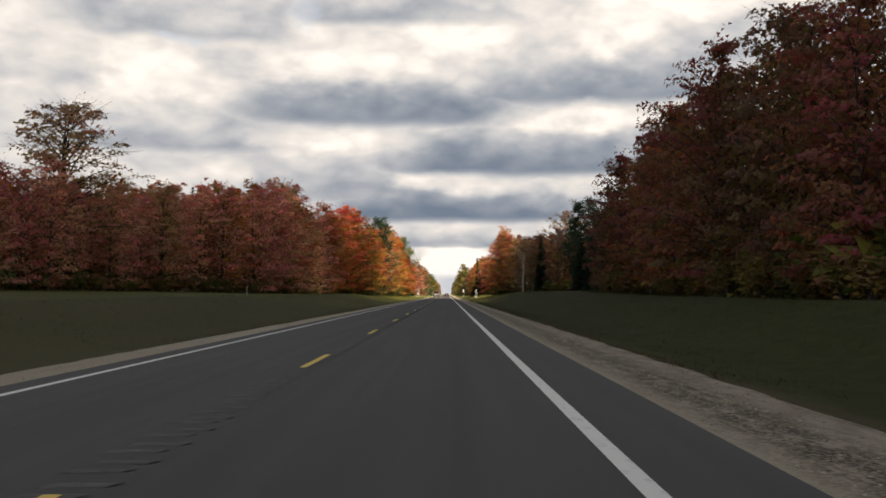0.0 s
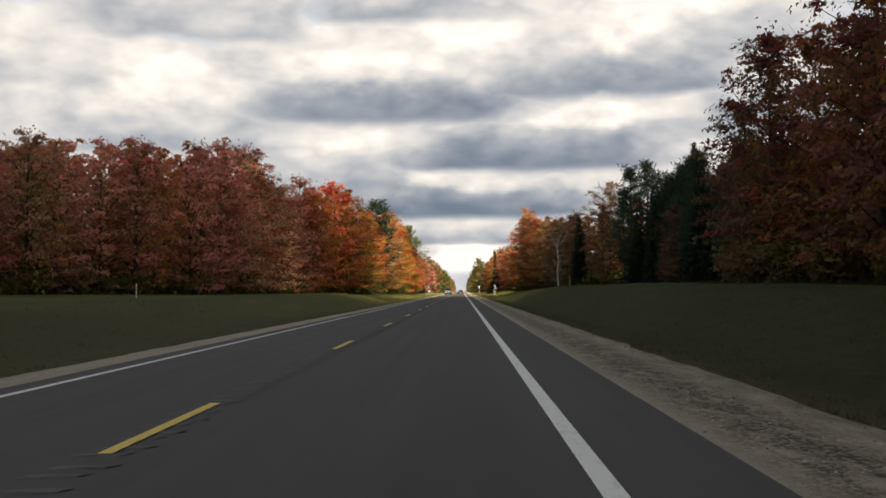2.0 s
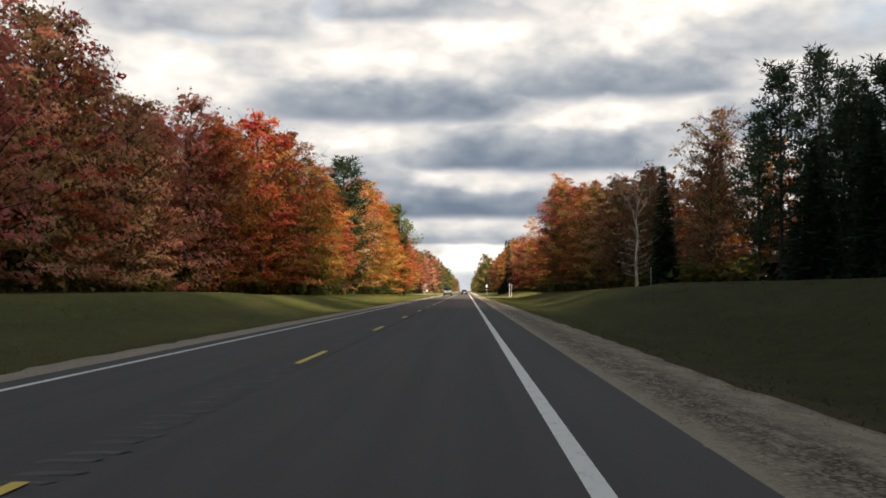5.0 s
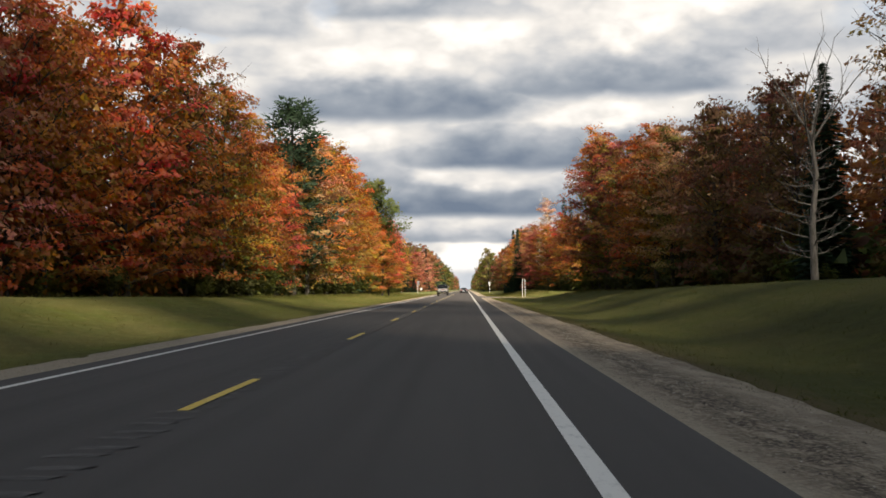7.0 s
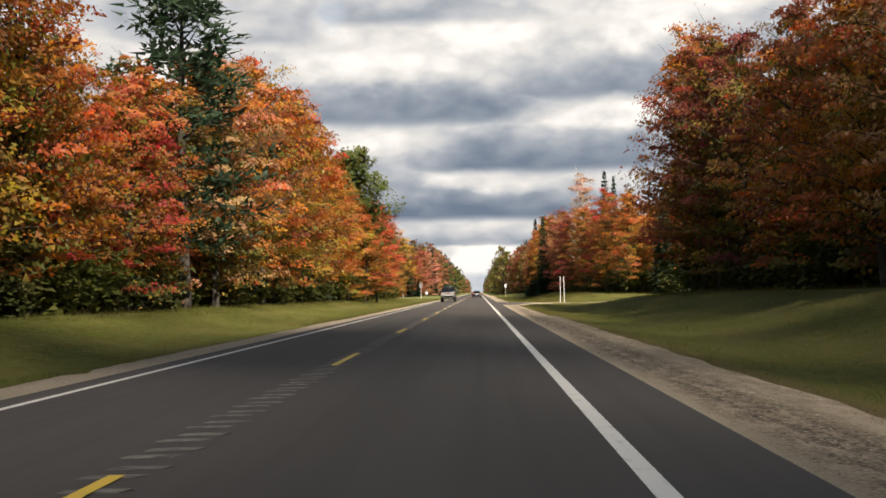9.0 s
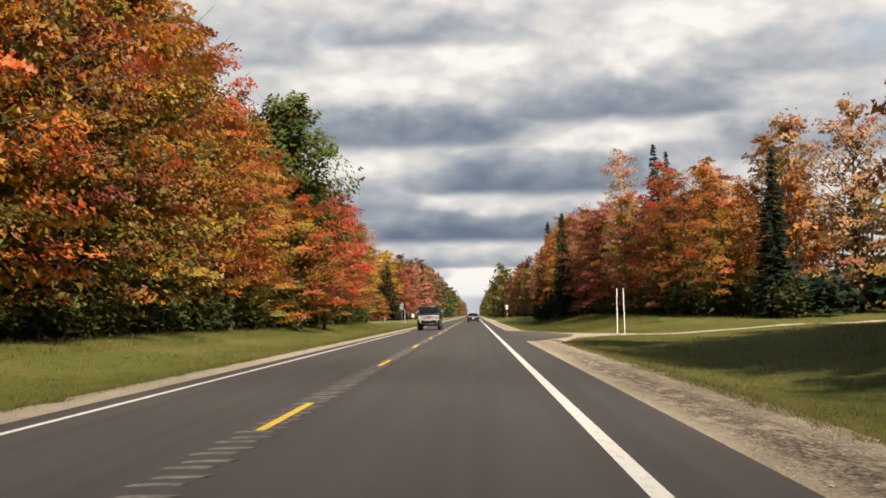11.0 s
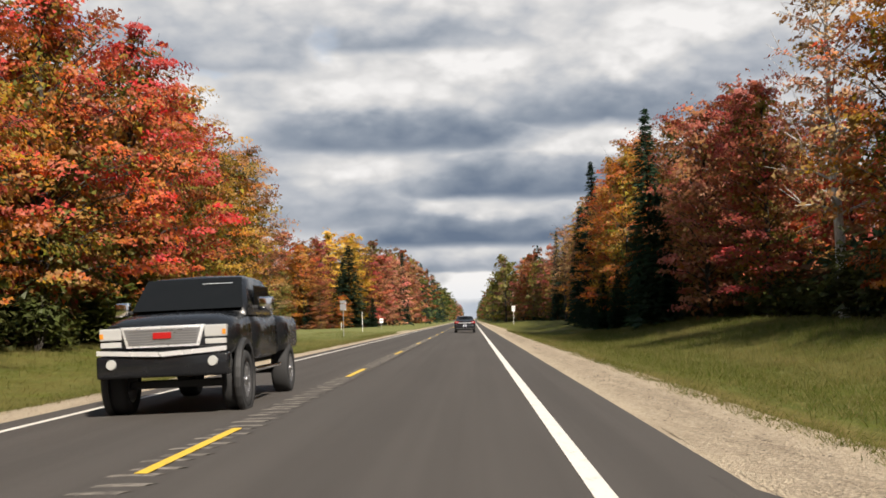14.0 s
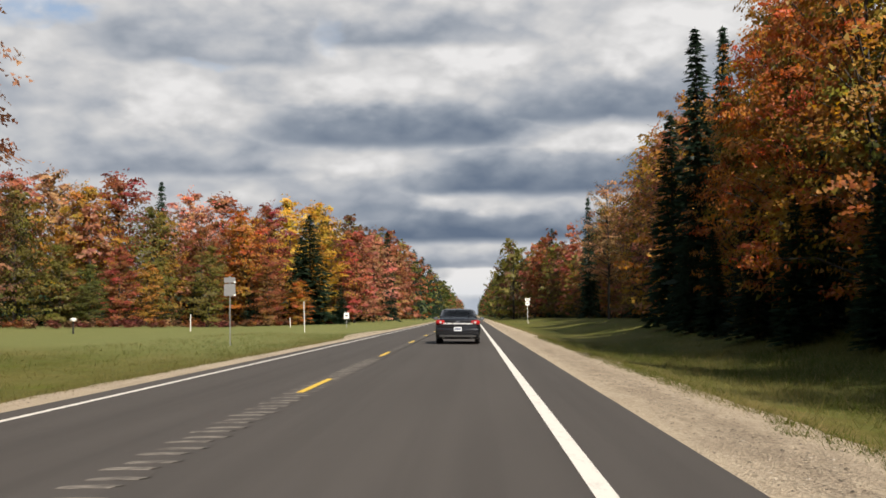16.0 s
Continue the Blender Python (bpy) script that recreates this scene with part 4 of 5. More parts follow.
# single trees that stand out
SINGLE = [
    ("sparse", -46.8, 121.0, 25.0, "tan", 1.6), ("pine", -17.4, 298.5, 23.6, "pine", 1.65), ("oak", -15.4, 377.5, 21.6, "green", 1.1),
    ("maple", -54.7, 545.0, 20.0, "pink", 1.25), ("spruce", -49.9, 535.0, 15.0, "spruce", 0.9), ("maple", -51.6, 553.0, 21.0, "tan", 1.25), ("maple", -46.5, 548.0, 18.6, "gold", 1.12),
    ("maple", -45.2, 556.0, 21.2, "rose", 1.19), ("maple", -40.4, 541.0, 9.8, "rose", 1.12), ("maple", -37.6, 543.0, 8.0, "gold", 1.12), ("spruce", -40.6, 560.0, 20.3, "spruce", 0.8),
    ("maple", -37.2, 562.0, 19.0, "russet", 1.19), ("maple", -35.0, 571.0, 20.0, "pink", 1.12), ("maple", -30.8, 546.0, 10.6, "olive", 1.06), ("maple", -28.3, 560.0, 17.0, "orange", 1.06),
    ("maple", -26.8, 568.0, 18.4, "rose", 0.88), ("maple", -25.6, 582.0, 20.6, "yellow", 1.12), ("maple", -22.5, 590.0, 20.7, "yellow", 1.06), ("spruce", -20.8, 567.0, 16.2, "spruce", 1.65),
    ("spruce", -22.0, 566.0, 12.5, "pine", 1.7), ("spruce", -16.3, 567.0, 5.8, "spruce", 1.7), ("maple", -17.2, 593.0, 16.2, "rose", 1.06), ("maple", -15.6, 611.0, 17.0, "russet", 1.06), ("spruce", -14.2, 628.0, 18.2, "spruce", 0.9),
    ("maple", -14.4, 650.0, 18.0, "pink", 1.00), ("maple", -47.7, 531.0, 9.4, "olive", 1.25), ("maple", -44.6, 533.0, 9.8, "olive", 1.25), ("maple", -42.3, 535.0, 7.4, "green", 1.38), ("maple", -41.0, 532.0, 5.4, "green", 1.50),
    ("maple", -25.0, 557.0, 9.5, "rust", 1.12), ("maple", -21.6, 561.0, 6.5, "orange", 1.25), ("spruce", -33.4, 552.0, 8.0, "spruce", 1.4), ("spruce", -27.5, 558.0, 6.0, "spruce", 1.5),
    ("maple", 21.8, 104.5, 16.3, "maroon", 1.0), ("spruce", 24.5, 238.0, 13.6, "spruce", 1.3), ("snag", 19.2, 223.5, 10.4, "", 1.0), ("sparse", 29.5, 234.0, 19.3, "tan", 1.1),
    ("pine", 30.3, 214.0, 20.0, "pine", 1.0), ("pine", 32.4, 209.5, 20.0, "pine", 1.0), ("pine", 32.8, 204.0, 17.2, "pine", 1.0), ("pine", 30.0, 220.0, 16.5, "pine", 1.0),
    ("pine", 33.7, 199.0, 17.0, "pine", 1.1), ("pine", 35.0, 195.0, 17.7, "pine", 1.0), ("pine", 33.5, 187.0, 16.6, "pine", 1.1), ("pine", 32.1, 176.0, 16.5, "pine", 1.0),
    ("spruce", 31.4, 170.0, 17.3, "spruce", 1.25), ("pine", 30.5, 163.0, 15.5, "pine", 1.0), ("pine", 29.0, 156.0, 15.0, "pine", 1.0),
    ("pine", 31.0, 147.0, 14.0, "pine", 1.0), ("spruce", 28.0, 152.0, 13.5, "spruce", 1.1), ("pine", 29.0, 137.0, 12.8, "pine", 1.0),
    ("maple", 29.5, 179.0, 6.0, "brown", 1.1), ("maple", 29.2, 172.0, 10.0, "brown", 0.9), ("spruce", 30.5, 193.0, 12.0, "spruce", 1.4), ("spruce", 29.6, 203.0, 11.0, "spruce", 1.5),
    ("maple", 31.0, 376.5, 18.5, "tan", 0.9), ("maple", 34.0, 367.0, 18.0, "tan", 0.9), ("maple", 33.0, 384.0, 18.0, "gold", 1.0), ("near", 20.0, 309.5, 21.0, "orange", 0.95), ("maple", 23.5, 318.5, 17.0, "rust", 0.9), ("maple", 28.0, 323.0, 17.0, "rust", 0.9), ("maple", 33.5, 327.0, 17.0, "brown", 0.95), ("spruce", 26.4, 364.5, 13.6, "spruce", 1.2), ("near", 22.3, 387.0, 15.5, "red", 0.95), ("near", 23.6, 377.5, 14.5, "orange", 1.0),
    ("birch", 20.7, 409.5, 20.5, "tan", 1.0), ("spruce", 23.7, 404.0, 20.2, "spruce", 0.75), ("spruce", 25.3, 405.0, 19.4, "spruce", 0.7),
    ("spruce", 15.0, 430.5, 15.0, "spruce", 0.95), ("spruce", 15.4, 429.0, 9.0, "spruce", 1.3), ("spruce", 15.8, 441.5, 8.0, "spruce", 1.5), ("spruce", 15.2, 447.5, 6.5, "spruce", 1.6), ("spruce", 16.2, 454.0, 7.0, "spruce", 1.5), ("spruce", 15.8, 471.0, 17.2, "spruce", 1.0), ("spruce", 18.2, 474.5, 18.0, "spruce", 0.95),
    ("spruce", 14.9, 474.5, 13.0, "spruce", 1.15), ("near", 15.9, 463.0, 11.5, "orange", 0.75), ("near", 17.9, 463.0, 16.5, "gold", 0.8), ("spruce", 13.9, 452.0, 5.5, "spruce", 1.7), ("spruce", 13.8, 459.0, 5.0, "spruce", 1.7), ("spruce", 13.6, 445.5, 5.0, "spruce", 1.8), ("spruce", 14.1, 466.0, 5.0, "spruce", 1.6), ("spruce", 13.8, 438.5, 4.6, "spruce", 1.8), ("spruce", 19.0, 455.0, 15.0, "spruce", 1.0),
    ("spruce", 21.0, 512.0, 17.5, "spruce", 0.7), ("spruce", 22.0, 531.0, 18.5, "spruce", 0.7), ("spruce", 19.0, 560.0, 17.0, "spruce", 0.75),
    ("near", 18.0, 452.0, 17.0, "orange", 1.0), ("near", 17.6, 457.0, 15.5, "orange", 0.95), ("near", 19.5, 445.5, 17.5, "rust", 1.0), ("near", 20.5, 464.0, 16.5, "gold", 1.0),
    ("sparse", 17.5, 527.0, 15.0, "tan", 0.9),
]
for item in SINGLE:
    plant(*item)
for item in (("near", -12.6, 371.0, 12.0, "orange", 1.1), ("near", -12.4, 384.5, 12.5, "red", 1.1), ("spruce", -17.0, 440.0, 8.5, "spruce", 1.4), ("spruce", -18.8, 434.0, 8.0, "spruce", 1.4), ("spruce", -16.8, 446.5, 6.5, "spruce", 1.4), ("spruce", -17.5, 426.0, 7.0, "spruce", 1.4),
             ("near", 15.4, 443.0, 13.5, "orange", 0.9), ("maple", 20.2, 429.0, 16.3, "pink", 1.0), ("maple", 17.5, 424.0, 14.0, "pink", 0.95), ("near", 14.8, 450.0, 12.0, "orange", 0.9)):
    plant(*item)

for i in range(16):
    plant("dense", 30.5 + plant_rng.uniform(-1.5, 1.5), 128 + 2.6 * i, plant_rng.uniform(9.5, 12.5), "pine", 1.1, False)
# dark conifers close together behind the bend of the bank
for i in range(22):
    y = 130.0 + 4.0 * i
    plant("pine" if i % 3 else "spruce", 34.5 + plant_rng.uniform(-1.5, 2.5), y, lerp_table(y, [(130, 12.5), (170, 15.5), (215, 16.5)]) * plant_rng.uniform(0.88, 1.03), "pine", 1.0)
    for back, h in ((5.0, 14.0), (-3.5, 6.0), (10.0, 15.0)):
        plant("cone", 34.5 + back + plant_rng.uniform(-1, 1), y + plant_rng.uniform(-1.5, 1.5), h * min(1.0, 0.75 + (y - 130) / 160) * plant_rng.uniform(0.85, 1.1), "spruce", 1.5, False)

LINE_L = [(80, -46), (120, -45), (150, -40), (180, -33), (230, -28), (250, -24), (268, -18.5), (300, -17.5), (350, -16.5), (400, -15.5), (446, -14.5)]
LINE_L2 = [(470, -50), (520, -48), (545, -40), (560, -34), (580, -25), (620, -20), (680, -17)]
LINE_R = [(27, 22), (110, 22.5), (125, 27), (135, 34), (215, 37), (222, 28), (250, 24), (285, 20.5), (303, 18.8), (312, 20.0)]
LINE_R2 = [(362, 26), (380, 22), (400, 20), (430, 19.5), (470, 19), (510, 20), (535, 25), (600, 24.5), (680, 19)]
HUES_L = [(200, "russet russet orange tan wine russet"), (250, "russet russet tan red orange rust"), (285, "rust orange orange orange red"),
          (330, "orange orange red orange rust orange tan"), (392, "gold orange orange gold rust gold orange"), (424, "red orange red orange rust"), (450, "tan gold rust gold rust orange"), (600, "pink rust rose olive gold rust brown orange"),
          (700, "pink rose rust brown olive rust"), (9000, "olive green rust pink green")]
HUES_R = [(120, "maroon brown maroon brown rust"), (215, "brown olive rust"), (280, "rust tan brown orange rust"), (330, "rust maroon rust tan rust orange brown"),
          (400, "orange orange gold orange rust"), (440, "pink red orange pink rose rust"), (480, "olive rust orange gold rust"), (700, "pink rust gold olive brown"), (9000, "olive green rust brown green")]


def hue_at(table, y):
    return plant_rng.choice(next(names for end, names in table if y < end).split())


def near_single(x, y, d=4.2):
    return any((x - s[1]) ** 2 + (y - s[2]) ** 2 < d * d for s in SINGLE)


def wood_edge(line, hues, side, heights):
    """Rows of trees behind one another along an edge, with shrubs at its foot."""
    y0, y1 = line[0][0], line[-1][0]
    for row, (gap, kind, back) in enumerate(((5.0 if y0 < 300 else 4.2, "maple", 0.0), (6.4 if y0 < 300 else 4.8, "inner", 5.0), (7.6 if y0 < 300 else 6.0, "far", 10.5), (5.5, "far", 16.0))):
        y = y0 + plant_rng.uniform(0, gap)
        while y < (y1 if row < 3 else min(y1, 270 if side < 0 else 0)):
            x = lerp_table(y, line) + side * (back + plant_rng.uniform(-1.2, 1.6))
            h = lerp_table(y, heights) * (plant_rng.uniform(0.88, 1.06) if row == 0 and y < 590 else plant_rng.uniform(0.82, 1.0) if y < 590 else plant_rng.uniform(0.66, 1.12))
            if not near_single(x, y) and not (side > 0 and row == 0 and 130 < y < 222):
                k = kind
                if row == 1 and side < 0 and y > 470 and plant_rng.random() < 0.2:
                    k = "spruce"
                if row == 1 and plant_rng.random() < 0.10:
                    k = "sparse"
                if row > 0 and side > 0 and 125 < y < 222:
                    k = "dense"
                elif row > 0 and plant_rng.random() < 0.07:
                    k = "spruce"
                hue = "pine" if k in ("pine", "dense") else "spruce" if k == "spruce" else hue_at(hues, y)
                if row > 1 and k == "spruce":
                    k = "cone"
                if row == 0 and 262 < y < 450:
                    k = "clear" if plant_rng.random() < (1.0 if y > 400 else 0.2) else "near"
                if row == 0 and (y > 450 or abs(x) > 25.5):
                    k = "edge" if y < 610 else "inner"
                single = row == 0 or k in ("pine", "spruce", "sparse")
                plant(k, x, y, h, hue, 1.0 if k != "spruce" else 0.8, single)
            y += gap * plant_rng.uniform(0.75, 1.3)
    y = y0
    while y < y1:
        x = lerp_table(y, line) - side * plant_rng.uniform(0.2, 2.6) + side * (1.6 if y > 262 else 0.0)
        if not near_single(x, y, 1.5):
            plant("bush", x, y, plant_rng.uniform(1.2, 3.2) * (1.35 if 262 < y < 450 else 1.0), plant_rng.choice(("brown maroon spruce brown" if side > 0 and y < 125 else "green olive brown green rust" if y < 262 else "spruce pine spruce green spruce").split()), plant_rng.uniform(0.9, 1.3), y < 480)
        for back in (3.0, 9.5):
            plant("thicket", x + side * (back + plant_rng.uniform(-1, 1)), y + plant_rng.uniform(-2, 2), plant_rng.uniform(2.4, 4.6), plant_rng.choice(("green olive brown green" if y < 300 else "spruce pine brown spruce").split()), 1.3, False)
        y += plant_rng.uniform(2.6, 4.6) * (0.6 if 262 < y < 450 else 1.0)


wood_edge(LINE_L, HUES_L, -1, [(80, 15), (130, 15.5), (143, 16.5), (163, 19), (180, 19.5), (200, 23), (212, 22), (230, 20.5), (255, 23), (264, 22), (269, 19.5), (275, 15.5),
                               (292, 16), (304, 19.5), (320, 21.5), (347, 22.5), (359, 20), (366, 15.5), (388, 15.5), (400, 17.5), (416, 17.5), (432, 16), (446, 15)])
wood_edge(LINE_L2, HUES_L, -1, [(470, 17), (552, 16.5), (567, 15.5), (607, 18.0), (680, 19.5)])
wood_edge(LINE_R, HUES_R, 1, [(27, 17), (46, 17.4), (58, 18.4), (66, 18.0), (74, 16.8), (83, 17), (101, 15.5), (109, 15.5), (113, 11.5), (135, 12.5), (178, 16), (195, 16), (222, 16), (243, 15), (257, 15.5), (268, 17), (288, 17), (299, 18.5), (310, 17.5), (316, 15)])
wood_edge(LINE_R2, HUES_R, 1, [(362, 13), (380, 12.5), (407, 14.5), (422, 14.5), (434, 13), (457, 14.5), (485, 16), (510, 17), (554, 16.5), (680, 17)])
for i in range(34):
    plant("inner", -53 - 5 * (i % 3) + plant_rng.uniform(-2, 2), 82 + 2.8 * i, plant_rng.uniform(13, 16), hue_at(HUES_L, 100), 1.15, False)
# the depth of the wood on both sides
for side, line, y0, y1 in ((-1, LINE_L, 80, 440), (1, LINE_R, 27, 318), (1, LINE_R2, 362, 520), (-1, LINE_L2, 470, 610)):
    y = y0
    while y < y1:
        for back in ((14.0, 18.0) if line is LINE_L2 else (21.0,)):
            plant("far", lerp_table(y, line) + side * (back + plant_rng.uniform(-1.5, 1.5)), y + plant_rng.uniform(-1, 1), plant_rng.uniform(9, 12.5),
                  plant_rng.choice("brown rust green brown".split()), 1.5, False)
        y += 5.8
# withered weeds along the foot of the wood beyond the lawn
for i in range(90):
    y = 508 + 0.72 * i
    plant("thicket", lerp_table(y, [(508, -44), (530, -37), (545, -31), (560, -23), (573, -18)]) + plant_rng.uniform(-1.6, 1.0), y, plant_rng.uniform(0.5, 1.1), plant_rng.choice("brown rust brown tan maroon".split()), 1.5, False)
# wood behind the end of the side track, and the long avenue beyond
for i in range(12):
    plant("inner", 44 + 4 * (i % 4) + plant_rng.uniform(-1, 1), 326 + 4 * i, plant_rng.uniform(15, 19), hue_at(HUES_R, 390), 1.0, False)
for side, table in ((-1, HUES_L), (1, HUES_R)):
    y = 683.0
    while y < 2300:
        for back in (0, 8):
            k = "cone" if plant_rng.random() < 0.32 else "far"
            plant(k, side * (14.5 + back + plant_rng.uniform(-1.5, 1.5)), y + plant_rng.uniform(-3, 3), plant_rng.uniform(16, 23) if k == "cone" else plant_rng.uniform(13, 22), "spruce" if k == "cone" else hue_at(table, y), 1.0, False)
        y += plant_rng.uniform(6, 9) * (1 + (y - 683) / 300)

me = bpy.data.meshes.new("woodland")
jv, jf = np.concatenate(joined["v"]), np.concatenate(joined["f"])
me.vertices.add(len(jv))
me.vertices.foreach_set("co", jv.ravel())
me.loops.add(jf.size)
me.loops.foreach_set("vertex_index", jf.ravel())
jk = np.concatenate(joined["k"])
me.polygons.add(len(jk))
me.polygons.foreach_set("loop_start", np.concatenate([[0], np.cumsum(jk)[:-1]]))
me.materials.append(WOOD_LEAF)
me.materials.append(BARK)
me.polygons.foreach_set("material_index", np.concatenate(joined["m"]))
me.update(calc_edges=True)
me.color_attributes.new("tint", "FLOAT_COLOR", "POINT").data.foreach_set("color", np.concatenate(joined["c"]).ravel())
tagged(new("woodland", me), "deep autumn woodland of maples, spruces and undergrowth", "wood", kind="stuff")

# ---- grass and stones ----
def blades_mesh(name, r, xs, ys, heights, lean=1.5, width=0.009, blades=3):
    """Tufts of a few thin blades each."""
    n = len(xs)
    t = r.random(n) * 6.28
    z = np.array([max(ground_z(x, y), -0.215 if (6.0 < x < 6.95 or -5.5 < x < -4.9) else -9.0) for x, y in zip(xs, ys)]) - 0.02
    v = []
    for k in range(blades):
        s = t + k * 2.1 + r.normal(0, 0.3, n)
        c, q = np.cos(s), np.sin(s)
        h = heights * r.uniform(0.6, 1.15, n)
        ox, oy = xs + r.normal(0, 0.07, n), ys + r.normal(0, 0.07, n)
        v.append(np.stack([np.stack([ox - width * q, oy + width * c, z], 1), np.stack([ox + width * q, oy - width * c, z], 1),
                           np.stack([ox + c * h * lean, oy + q * h * lean, z + h], 1)], 1))
    v = np.concatenate(v).reshape(-1, 3)
    me = mesh_from(name, v, np.arange(len(v)).reshape(-1, 3), BLADES, True)
    up = unit(np.array([0, 0, 1.0]) + r.normal(0, 0.35, (len(v), 3)))
    me.normals_split_custom_set_from_vertices([tuple(q) for q in up])
    return me


def off_track(x, y):
    return not (x > 0 and track_bounds(x)[0] - 0.1 < y < track_bounds(x)[1] + 0.1)


def grass_mesh(name, n, side, y0, y1, seed):
    r = np.random.default_rng(seed)
    edge = 6.85 if side > 0 else 5.4
    ys = y0 + (y1 - y0) * r.random(n)
    xs = side * (edge - 0.40 + 10.5 * r.random(n) ** 1.7)
    ok = np.array([off_track(x, y) for x, y in zip(xs, ys)])
    xs, ys = xs[ok], ys[ok]
    clump = np.array([noise.noise(Vector((x * 0.7, y * 0.45, 4.0))) for x, y in zip(xs, ys)])
    h = np.where(ys > 285, r.uniform(0.07, 0.24, len(xs)), r.uniform(0.04, 0.11, len(xs))) * np.minimum(1.0, 0.75 + (np.abs(xs) - edge) * 0.2) * (1 + 0.6 * clump)
    return blades_mesh(name, r, xs, ys, np.maximum(0.025, h))


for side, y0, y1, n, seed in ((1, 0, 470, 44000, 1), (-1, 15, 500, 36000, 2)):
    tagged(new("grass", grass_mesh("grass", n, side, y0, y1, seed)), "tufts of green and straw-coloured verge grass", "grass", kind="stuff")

# straggling tufts that creep out over the gravel's edge
r_ = np.random.default_rng(31)
for side, edge, n in ((1, 6.80, 13000), (-1, 5.40, 9000)):
    ys = r_.uniform(285, 475, n)
    creep = -0.15 + np.array([0.34 * noise.noise(Vector((0, y * 0.35, side))) + 0.22 * noise.noise(Vector((3, y * 1.3, side))) for y in ys])
    xs = side * (edge + creep + np.abs(r_.normal(0, 0.30, n)) - 0.12)
    ok = np.array([off_track(x, y) for x, y in zip(xs, ys)])
    tagged(new("fringe_grass", blades_mesh("fringe_grass", r_, xs[ok], ys[ok], r_.uniform(0.04, 0.15, ok.sum()), 1.6, 0.010)), "straggling grass tufts along the gravel shoulder", "grass", kind="stuff")

# taller unmown grass along the foot of the trees
r_ = np.random.default_rng(8)
gx, gy = [], []
for line, sg, a, b in ((LINE_R, 1, 30, 316), (LINE_R2, 1, 362, 470), (LINE_L, -1, 180, 441)):
    yy = r_.uniform(a, b, int((b - a) * (48 if b > 440 else 28)))
    gx.append(np.array([lerp_table(q, line) for q in yy]) - sg * (0.5 + 4.0 * r_.random(len(yy)) ** 1.5))
    gy.append(yy)
yy = r_.uniform(366, 450, 24000)
gx.append(8.3 + 9.5 * r_.random(24000) ** 0.8)
gy.append(yy)
gx, gy = np.concatenate(gx), np.concatenate(gy)
keep = np.array([off_track(x, y) and abs(x) > 7.5 for x, y in zip(gx, gy)])
tagged(new("tall_grass", blades_mesh("tall_grass", r_, gx[keep], gy[keep], r_.uniform(0.10, 0.34, keep.sum()), 1.1, 0.008)),
       "tall unmown straw-coloured grass below the trees", "grass", kind="stuff")


def stones_mesh(n, side, seed):
    r = random.Random(seed)
    z_at = GZR if side > 0 else GZL
    v, f = [], []
    for _ in range(n):
        if side > 0:
            x = r.uniform(PAVED_R + 0.15, GRAVEL_R)
        else:
            x = -r.uniform(-PAVED_L + 0.1, -GRAVEL_L)
        y = r.uniform(-14, 450)
        mouth = side > 0 and 330 < y < 367
        if mouth and r.random() < 0.35:
            continue
        s = r.uniform(0.009, 0.028) * (1.5 if r.random() < 0.06 else 1.0)
        if side > 0 and r.random() < 0.45:
            x = max(PAVED_R + 0.1, r.gauss(5.75, 0.32))
        z = z_at(max(min(x, GRAVEL_R), GRAVEL_L), y)
        if mouth:
            x, s = x + r.uniform(0, 2.2), s * 0.8
            z = mouth_z(x, y) - 0.002
        b, t = len(v), r.uniform(0, 3)
        ring = [(x + s * math.cos(t + k * 1.57) * r.uniform(0.7, 1.2), y + s * math.sin(t + k * 1.57) * r.uniform(0.7, 1.2), z + 0.1 * s) for k in range(4)]
        v += ring + [(x, y, z + s * r.uniform(0.3, 0.6))]
        f += [(b + k, b + (k + 1) % 4, b + 4) for k in range(4)]
    return mesh_from("loose_stones", v, f, STONE)


m, n_, out_ = material("loose_stone")
rr_ = n_.add("ShaderNodeNewGeometry").outputs["Random Per Island"]
principled(n_, out_, n_.ramp(rr_, [(0.0, (0.05, 0.040, 0.03)), (0.45, (0.17, 0.135, 0.095)), (0.85, (0.32, 0.265, 0.20)), (1.0, (0.50, 0.45, 0.38))]), 0.9)
STONE = m
for side, n, seed in ((1, 22000, 4), (-1, 5000, 5)):
    tagged(new("loose_stones", stones_mesh(n, side, seed)), "loose pale pebbles scattered on the shoulder", "stones", kind="stuff")

# ---- vehicles ----
CAR_PAINT = plain("dark_grey_metallic_paint", (0.020, 0.022, 0.027), 0.22, 0.55, 0.1, Coat_Weight=0.6, Coat_Roughness=0.06)
BLACK_PAINT = plain("black_gloss_paint", (0.006, 0.0065, 0.008), 0.25, 0.0, 0.1, Specular_IOR_Level=0.3, Coat_Weight=0.25, Coat_Roughness=0.05)
GLASS_DARK = plain("tinted_glass", (0.006, 0.007, 0.008), 0.06, 0.0, 0.05, Specular_IOR_Level=0.12)
BRIGHT = plain("bright_trim", (0.85, 0.85, 0.86), 0.28, 0.6, 0.05)
MESH = plain("grille_mesh", (0.30, 0.30, 0.31), 0.4, 0.7, 0.1)
CHROME = plain("chrome", (0.75, 0.75, 0.77), 0.10, 1.0, 0.05)
RUBBER = plain("tyre_rubber", (0.014, 0.014, 0.015), 0.85)
BLACK_TRIM = plain("black_plastic", (0.018, 0.018, 0.019), 0.6)
ALLOY = plain("alloy_wheel", (0.45, 0.45, 0.47), 0.3, 0.9)
RED_LENS = plain("red_lamp_lens", (0.32, 0.012, 0.012), 0.12, 0.0, 0.05)
